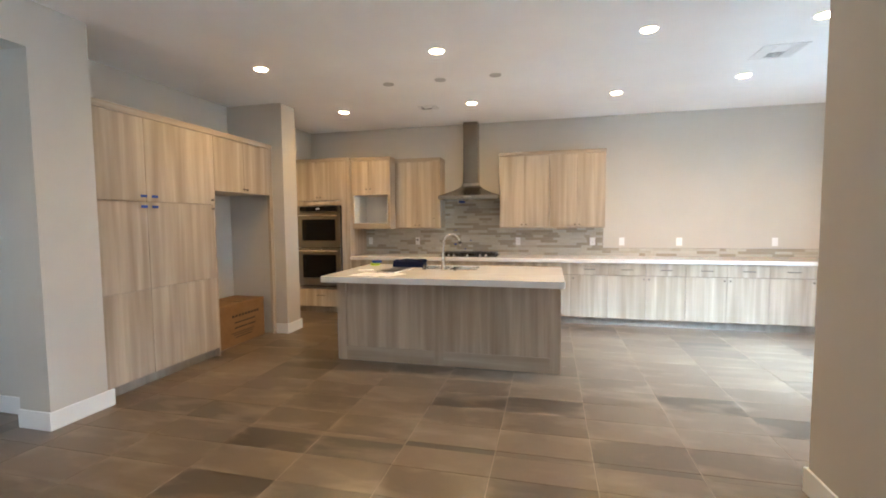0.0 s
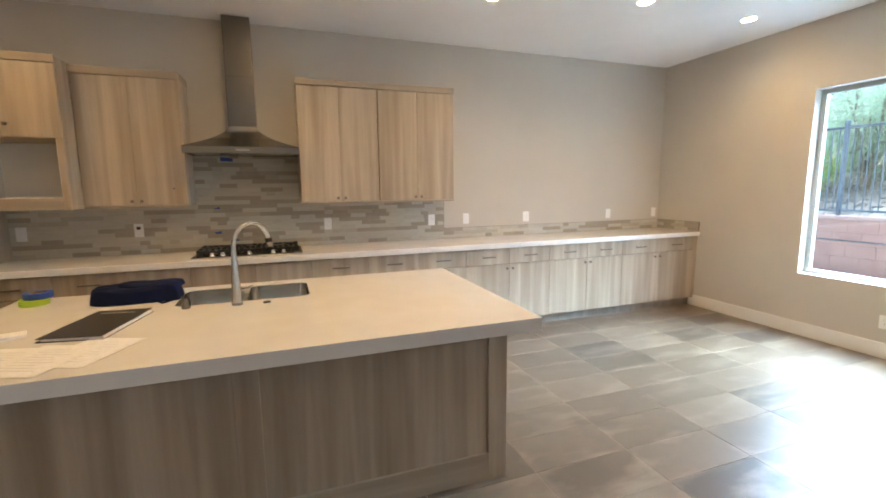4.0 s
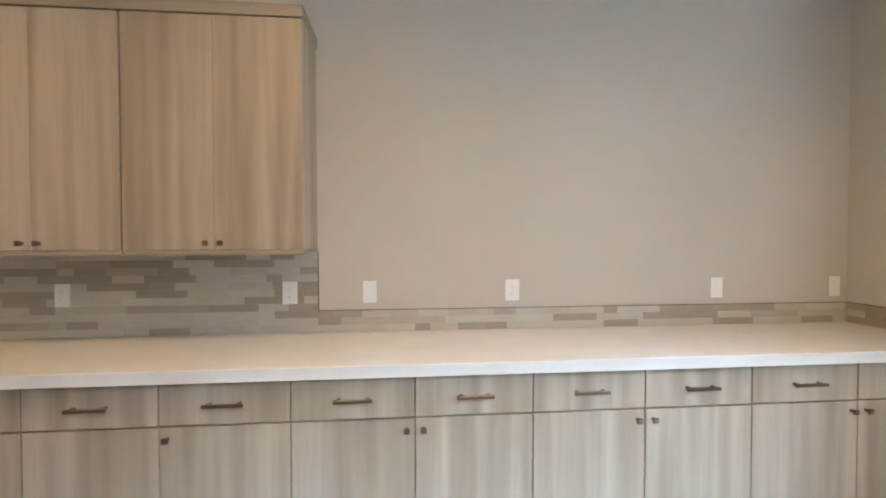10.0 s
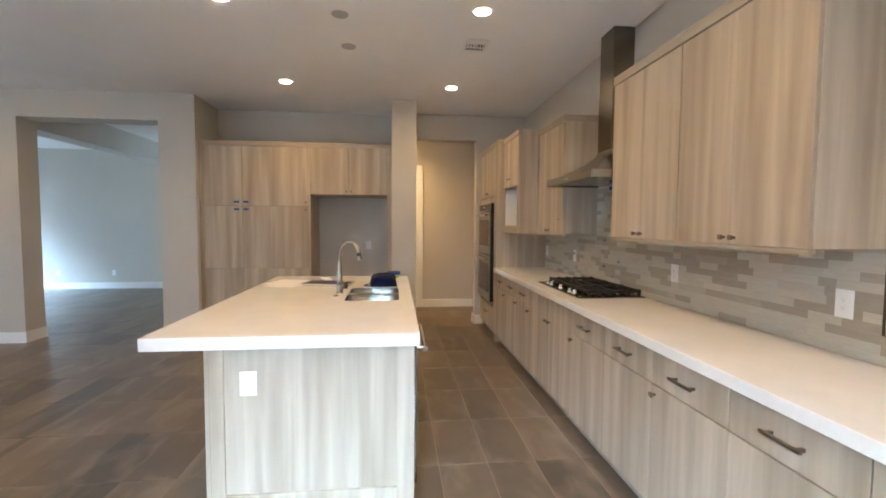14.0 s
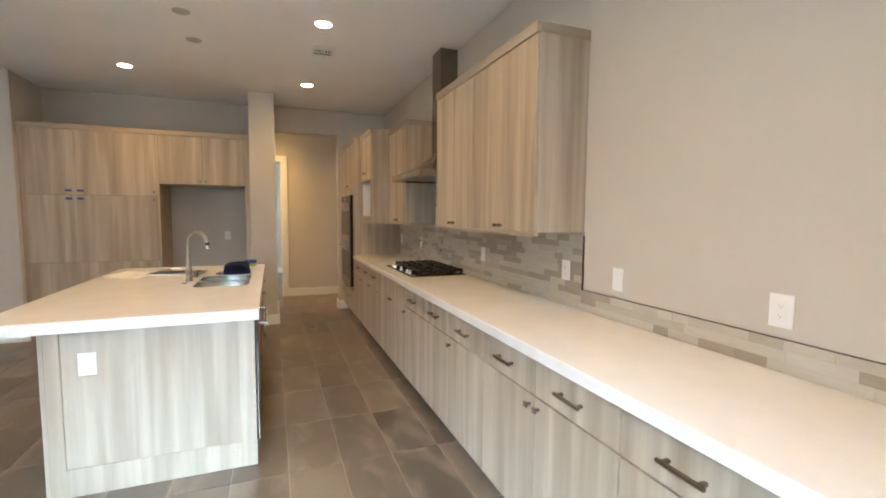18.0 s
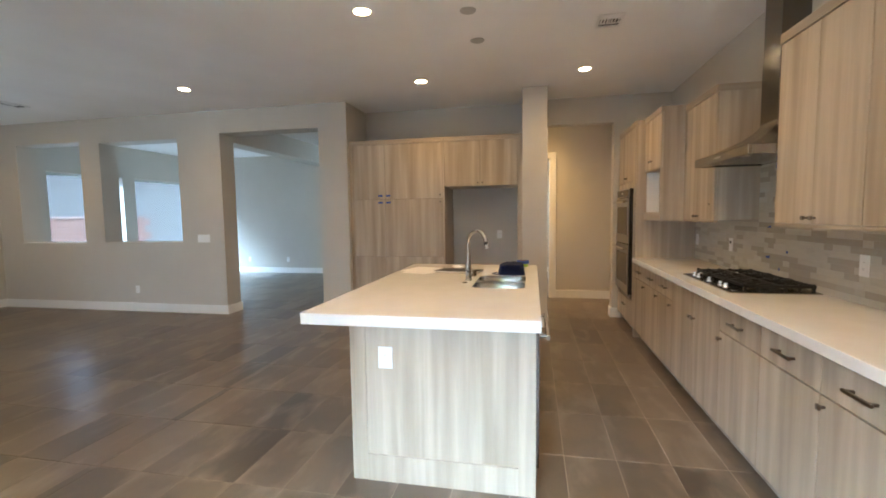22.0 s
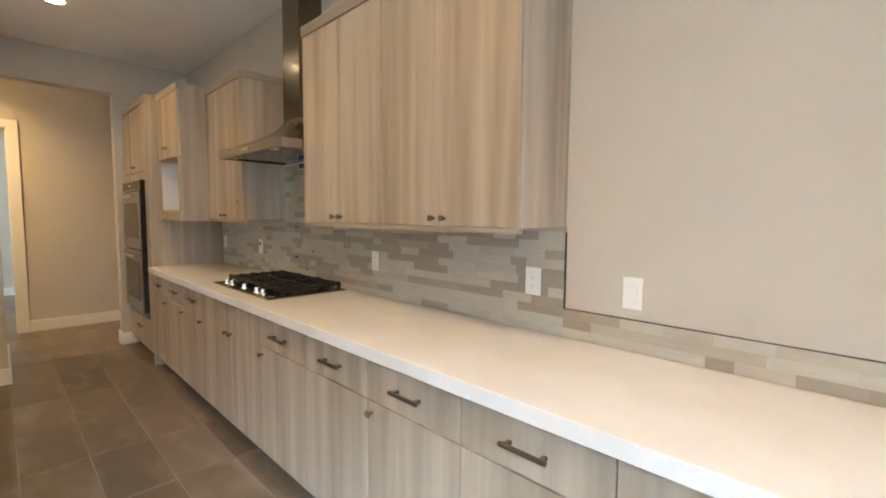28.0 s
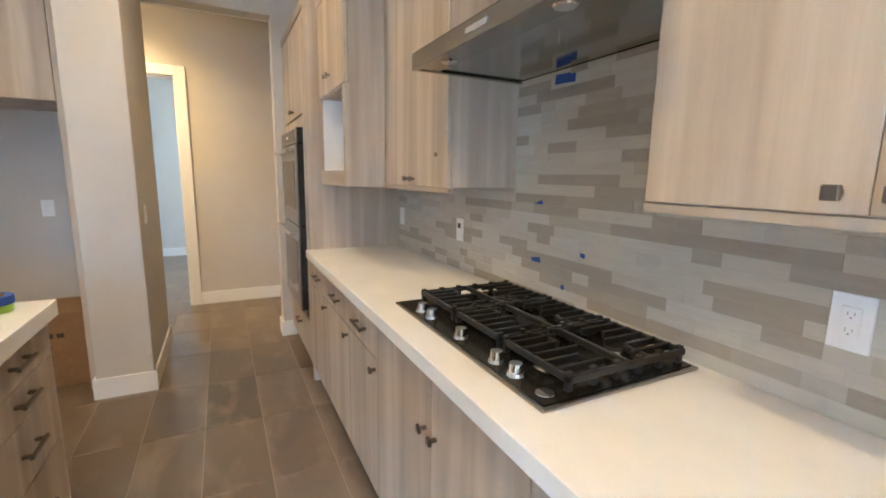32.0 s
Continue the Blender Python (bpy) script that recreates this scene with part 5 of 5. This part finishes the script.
rng = random.Random(11)
verts, faces = [], []
for k in range(3200):
    x = 7.95 + 6 * rng.random() ** 1.5
    y = 2.0 + 8.5 * rng.random()
    r = 0.045 + 0.085 * rng.random() ** 2
    base = len(verts)
    for px, py, pz in ((1, 0, 0), (-1, 0.1, 0), (0, 1, 0.1), (0.1, -1, 0), (0, 0, 0.9), (0, 0, -0.7)):
        verts.append((x + px * r * (0.7 + 0.6 * rng.random()), y + py * r * (0.7 + 0.6 * rng.random()), slope(x, y) + pz * r * (0.5 + 0.5 * rng.random())))
    for a, b, c in ((0, 2, 4), (2, 1, 4), (1, 3, 4), (3, 0, 4), (2, 0, 5), (1, 2, 5), (3, 1, 5), (0, 3, 5)):
        faces.append((base + a, base + b, base + c))
me = bpy.data.meshes.new("gravel")
me.from_pydata(verts, [], faces)
me.materials.append(ROCK)
tagged(new("gravel", me), "loose tan landscape rock on the bank", "gravel", kind="stuff")


def shrub(name, at, height, spread, leaf_mat, leaf, count, stems, label, seed, low=0.25, bloom=0):
    """Forked stems and a ragged crown of small leaves gathered in clumps."""
    rng = random.Random(seed)
    s = thing(name, at, label, "tree" if height > 2.2 else "bush")
    x, y, z = at
    bm, tips = bmesh.new(), []
    for k in range(stems):
        a = 2 * math.pi * (k + rng.random()) / stems
        h = height * (0.55 + 0.4 * rng.random())
        out = spread * (0.25 + 0.6 * rng.random())
        pts = [Vector((x, y, z - 0.05))]
        for m in range(1, 6):
            f = m / 5
            pts.append(Vector((x + math.cos(a) * out * f ** 1.4 + rng.uniform(-0.05, 0.05), y + math.sin(a) * out * f ** 1.4 + rng.uniform(-0.05, 0.05), z + h * f)))
        tube(pts, [0.035 * (1 - 0.16 * m) * height / 3 + 0.004 for m in range(6)], 6, bm)
        tips += pts[2:]
    part("stems", bm, BARK, s, "thin forked stems")
    for kind, mat, n in (("crown", leaf_mat, count), ("blossom", ORANGE, bloom)):
        if not n:
            continue
        verts, faces = [], []
        clumps = []
        for k in range(max(12, n // 42)):
            t = rng.choice(tips)
            clumps.append((t + Vector((rng.gauss(0, spread * 0.22), rng.gauss(0, spread * 0.22), rng.gauss(0.05, height * 0.1))), spread * rng.uniform(0.10, 0.24)))
        for k in range(n):
            c, r = rng.choice(clumps)
            p = c + Vector((rng.gauss(0, r), rng.gauss(0, r), rng.gauss(0, r * 0.8)))
            p.z = max(p.z, z + low * height * rng.random())
            d = Vector((rng.gauss(0, 1), rng.gauss(0, 1), rng.gauss(0, 0.7))).normalized()
            e = d.orthogonal().normalized() * leaf * 0.32
            d = d * leaf * rng.uniform(0.7, 1.3)
            b = len(verts)
            up = d.cross(e).normalized() * leaf * 0.08
            verts += [p, p + d * 0.5 + e + up, p + d, p + d * 0.5 - e + up]
            faces += [(b, b + 1, b + 2), (b, b + 2, b + 3)]
        me = bpy.data.meshes.new(kind)
        me.from_pydata([v - Vector(at) for v in verts], [], faces)
        me.materials.append(mat)
        o = new(kind, me)
        o.parent = s
    return s


shrub("desert_tree", (10.2, 8.0, slope(10.2, 8)), 3.2, 1.8, SAGE, 0.06, 18000, 10, "airy grey-green desert tree behind the fence", 5)
shrub("desert_tree", (12.4, 6.6, slope(12.4, 6.6)), 3.2, 1.9, SAGE, 0.07, 14000, 9, "airy grey-green desert tree further up the bank", 15)
shrub("flowering_tree", (10.6, 5.35, slope(10.6, 5.35)), 3.3, 1.05, LIME, 0.075, 9000, 8, "bright green tree with orange blossoms behind the fence", 6, bloom=150)
shrub("desert_tree", (14.6, 8.2, slope(14.6, 8.2)), 4.0, 2.5, SAGE, 0.085, 15000, 10, "tall pale grey-green desert tree at the top of the bank", 25)
for n, (fx, fy, fh) in enumerate(((16.2, 7.6, 4.2), (16.0, 10.4, 4.6), (16.8, 13.2, 4.4))):
    shrub("background_tree", (fx, fy, slope(fx, fy)), fh, 2.4, SAGE, 0.10, 12000, 9, "pale green tree in the distance behind the bank", 40 + n, 0.02)
for n, (fx, fy) in enumerate(((14.2, 6.3), (14.6, 7.4), (14.0, 8.8), (14.8, 10.2), (14.4, 11.6))):
    shrub("hedge_bush", (fx, fy, slope(fx, fy)), 1.7, 1.1, SAGE, 0.09, 5000, 8, "pale green hedge bush at the top of the bank", 60 + n, 0.02)
shrub("round_bush", (9.9, 5.25, slope(9.9, 5.25)), 1.15, 0.75, DEEP, 0.07, 4200, 8, "dense dark green bush on the gravel bank", 7, 0.05)
shrub("round_bush", (9.9, 8.9, slope(9.9, 8.9)), 1.0, 0.7, LIME, 0.07, 2600, 7, "low bright green bush on the gravel bank", 8, 0.05)
shrub("round_bush", (12.2, 7.7, slope(12.2, 7.7)), 1.5, 1.2, DEEP, 0.08, 4200, 8, "dark green bush further up the bank", 9, 0.05)
shrub("desert_tree", (13.5, 10.0, slope(13.5, 10)), 3.8, 2.3, SAGE, 0.08, 13000, 9, "airy grey-green desert tree at the top of the bank", 10)

bench = thing("garden_bench", (12.0, 7.0, slope(11.2, 6.9)), "low weathered timber bench on the bank", "bench")
bz = slope(11.2, 6.9)
for k in range(3):
    part("seat_slat", boxes((11.0 + k * 0.13, 11.11 + k * 0.13, 6.3, 7.6, bz + 0.34, bz + 0.38)), BARK, bench)
for by in (6.4, 7.45):
    part("leg", boxes((11.05, 11.33, by, by + 0.07, bz - 0.08, bz + 0.34)), BARK, bench)

# the far house on the bank
HXW = 18.0
house = thing("neighbour_house", (HXW, -1.0, 1.9), "pale stucco house with dark windows on the rise", "house")
part("wall", boxes((HXW, HXW + 8, -9, 6.4, 1.2, 4.1)), PALE_STUCCO, house)
part("plinth", boxes((HXW - 0.25, HXW - 0.003, -9, 6.4, 1.2, 2.0)), BLOCK, house, "red block plinth")
part("roof", loft([[(HXW - 0.5, -9.5, 4.1), (HXW + 8.5, -9.5, 4.1), (HXW + 8.5, 6.9, 4.1), (HXW - 0.5, 6.9, 4.1)], [(HXW - 0.5, -9.5, 4.3), (HXW + 8.5, -9.5, 4.3), (HXW + 8.5, 6.9, 4.3), (HXW - 0.5, 6.9, 4.3)], [(HXW + 3.6, -5.5, 5.9), (HXW + 4.4, -5.5, 5.9), (HXW + 4.4, 3.0, 5.9), (HXW + 3.6, 3.0, 5.9)]]), ROOF, house)
for wy in (5.40, 4.94, 3.2, 2.74, 0.6, 0.14, -2.2, -5.2):
    w = part("window", boxes((HXW - 0.06, HXW + 0.02, wy - 0.22, wy + 0.22, 2.1, 3.6)), VINYL, house, "pale window frame")
    part("pane", boxes((HXW - 0.075, HXW - 0.062, wy - 0.18, wy + 0.18, 2.16, 2.80), (HXW - 0.075, HXW - 0.062, wy - 0.18, wy + 0.18, 2.86, 3.54)), HOUSE_GLASS, w)

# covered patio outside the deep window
# colour carries the underside shade; reach extended to block low sun
structure("patio_roof", boxes((1.47, 7.3, -3.6, 2.478, 2.72, 2.95), (1.47, 7.3, 2.36, 2.478, 2.50, 2.72), (7.1, 7.3, -3.6, 2.36, 2.50, 2.72)), PATIO_SHADE, "stucco patio cover outside the nook, toned dark as in shade", "patio roof")
structure("patio_slab", boxes((1.47, 6.2, -3.6, 2.478, -0.17, -0.03)), CONCRETE, "pale concrete patio slab", "patio")

# yard south of the dining room
block_wall("garden_wall_2", "y", -6.2, -9.0, -5.6, -0.17, 8, -1, "red masonry boundary wall")
block_wall("garden_wall_3", "y", -6.2, -5.6, -2.0, -0.17, 9, -1, "taller red masonry boundary wall")
nb = thing("stucco_house", (-6.0, -9.0, 0), "pale stucco house behind the boundary wall", "house")
part("wall", boxes((-14, 1, -15, -9.0, -0.3, 3.3)), STUCCO, nb)
part("roof", boxes((-14.5, 1.5, -15.5, -8.7, 3.3, 3.45)), ROOF, nb)
fl = thing("wall_flood_lamp", (-4.0, -9.0, 2.2), "white flood lamp on the stucco house", "flood lamp")
part("arm", boxes((-5.08, -4.98, -9.0, -8.85, 2.05, 2.15), bevel=0.01), PLASTIC, fl)
part("head", tube([(-5.03, -8.86, 2.10), (-5.20, -8.72, 2.14), (-5.36, -8.62, 2.12)], [0.05, 0.09, 0.03], 14), PLASTIC, fl, "", True)


# ---- backsplash ----
rng = random.Random(21)
back = structure("backsplash", boxes((-3.081, 0.693, 6.9753, 6.9846, 0.9155, 1.36), (-1.711, -0.804, 6.9753, 6.9846, 1.36, 1.83), (0.693, 3.748, 6.9753, 6.9846, 0.9155, 1.030), (3.7403, 3.7496, 6.345, 6.975, 0.9155, 1.030)), MORTAR, "mosaic strip tile backsplash in grey and taupe", "backsplash")
part("edge_trim", boxes((0.6915, 0.6945, 6.9735, 6.9846, 1.032, 1.337), (0.6915, 3.748, 6.9735, 6.9846, 1.0303, 1.0325), (3.7385, 3.7496, 6.342, 6.9735, 1.0303, 1.0325), (3.7385, 3.7496, 6.342, 6.3445, 0.9155, 1.0303)), EDGE, back, "thin bronze edge trim")
strip_meshes = {}


def strip(x0, x1, z0, z1, side=False):
    length = round(x1 - x0, 2)
    key = (length, side, round(z1 - z0, 4))
    if key not in strip_meshes:
        w, h = length - 0.0003, z1 - z0 - 0.0003
        bm = boxes((0.0003, w, -0.0045, 0.0, 0.0003, h), bevel=0.0004)
        if side:
            bmesh.ops.rotate(bm, verts=bm.verts, cent=(0, 0, 0), matrix=Matrix.Rotation(radians(-90), 3, "Z"))
        me = bpy.data.meshes.new("strip_tile")
        bm.to_mesh(me)
        bm.free()
        me.materials.append(MOSAIC)
        strip_meshes[key] = me
    o = new("strip_tile", strip_meshes[key])
    o.parent = back
    lift = rng.choice((0.0, 0.0, 0.001))
    o.location = (3.744 - lift, x1, z0) if side else (x0, 6.979 - lift, z0)


ROW = 0.0384


def course(x0, x1, z0, side=False):
    a = x0
    while a < x1 - 0.005:
        w = rng.choice((0.08, 0.12, 0.15, 0.15, 0.2, 0.2, 0.25, 0.3))
        if x1 - a - w < 0.06:
            w = round(x1 - a, 2)
        w = min(w, round(x1 - a, 2))
        strip(a, a + w, z0, z0 + ROW, side)
        a += w


for r in range(11):
    z = 0.9165 + r * ROW
    course(-3.08, 0.69 if r >= 3 else 3.735, z)
for r in range(11, 23):
    course(-1.71, -0.81, 0.9165 + r * ROW)
for r in range(3):
    course(6.35, 6.97, 0.9165 + r * ROW, True)

# ---- floor tiles ----
TX, TY, PX, PY = 0.588, 0.295, 0.193, 5.41
ROOMS = [(-4.20, 3.75, 2.70, 6.985), (-3.784, 1.27, -3.39, 2.70), (-5.57, -4.20, 2.55, 6.985), (-8.0, -3.784, -3.39, 2.55), (-8.75, -5.57, 3.6, 6.985)]
floor = bpy.data.objects["floor"]
tile_meshes = {}


def tile_bm(w, h):
    return boxes((-w / 2, w / 2, -h / 2, h / 2, -0.006, 0.0), bevel=0.0004)


far_verts, far_faces = [], []
for i in range(-17, 8):
    for j in range(-31, 7):
        for r0, r1, s0, s1 in ROOMS:
            x0, x1 = max(r0, PX + i * TX + 0.0022), min(r1, PX + (i + 1) * TX - 0.0022)
            y0, y1 = max(s0, PY + j * TY + 0.0016), min(s1, PY + (j + 1) * TY - 0.0016)
            if x1 - x0 < 0.02 or y1 - y0 < 0.02:
                continue
            cx, cy = (x0 + x1) / 2, (y0 + y1) / 2
            if (IX0 + 0.3 < cx < IX1 - 0.3 and IY0 + 0.2 < cy < IY1 - 0.2) or (cx > -4 and cy > 6.62):
                continue
            dz = 0.0001 * math.sin(i * 12.9 + j * 78.2)
            if cx > -3.6 and cy > -0.25:
                key = (round(x1 - x0, 3), round(y1 - y0, 3))
                if key not in tile_meshes:
                    me = bpy.data.meshes.new("floor_tile")
                    b = tile_bm(*key)
                    b.to_mesh(me)
                    b.free()
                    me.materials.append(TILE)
                    tile_meshes[key] = me
                o = new("floor_tile", tile_meshes[key])
                o.parent = floor
                o.location = (cx, cy, dz)
            else:
                n = len(far_verts)
                t = 0.0007
                for w, z in ((0, -0.006), (0, dz - t), (t, dz)):
                    far_verts += [(x0 + w, y0 + w, z), (x1 - w, y0 + w, z), (x1 - w, y1 - w, z), (x0 + w, y1 - w, z)]
                for a in (0, 4):
                    far_faces += [(n + a + k, n + a + (k + 1) % 4, n + a + 4 + (k + 1) % 4, n + a + 4 + k) for k in range(4)]
                far_faces.append((n + 8, n + 9, n + 10, n + 11))
me = bpy.data.meshes.new("far_floor_tiles")
me.from_pydata(far_verts, [], far_faces)
me.materials.append(TILE_FAR)
tagged(new("far_floor_tiles", me), "grey-brown porcelain floor tiles in the outer rooms", "floor tiles", kind="stuff")

for ob in scene.objects:
    if "base" in ob:
        del ob["base"]
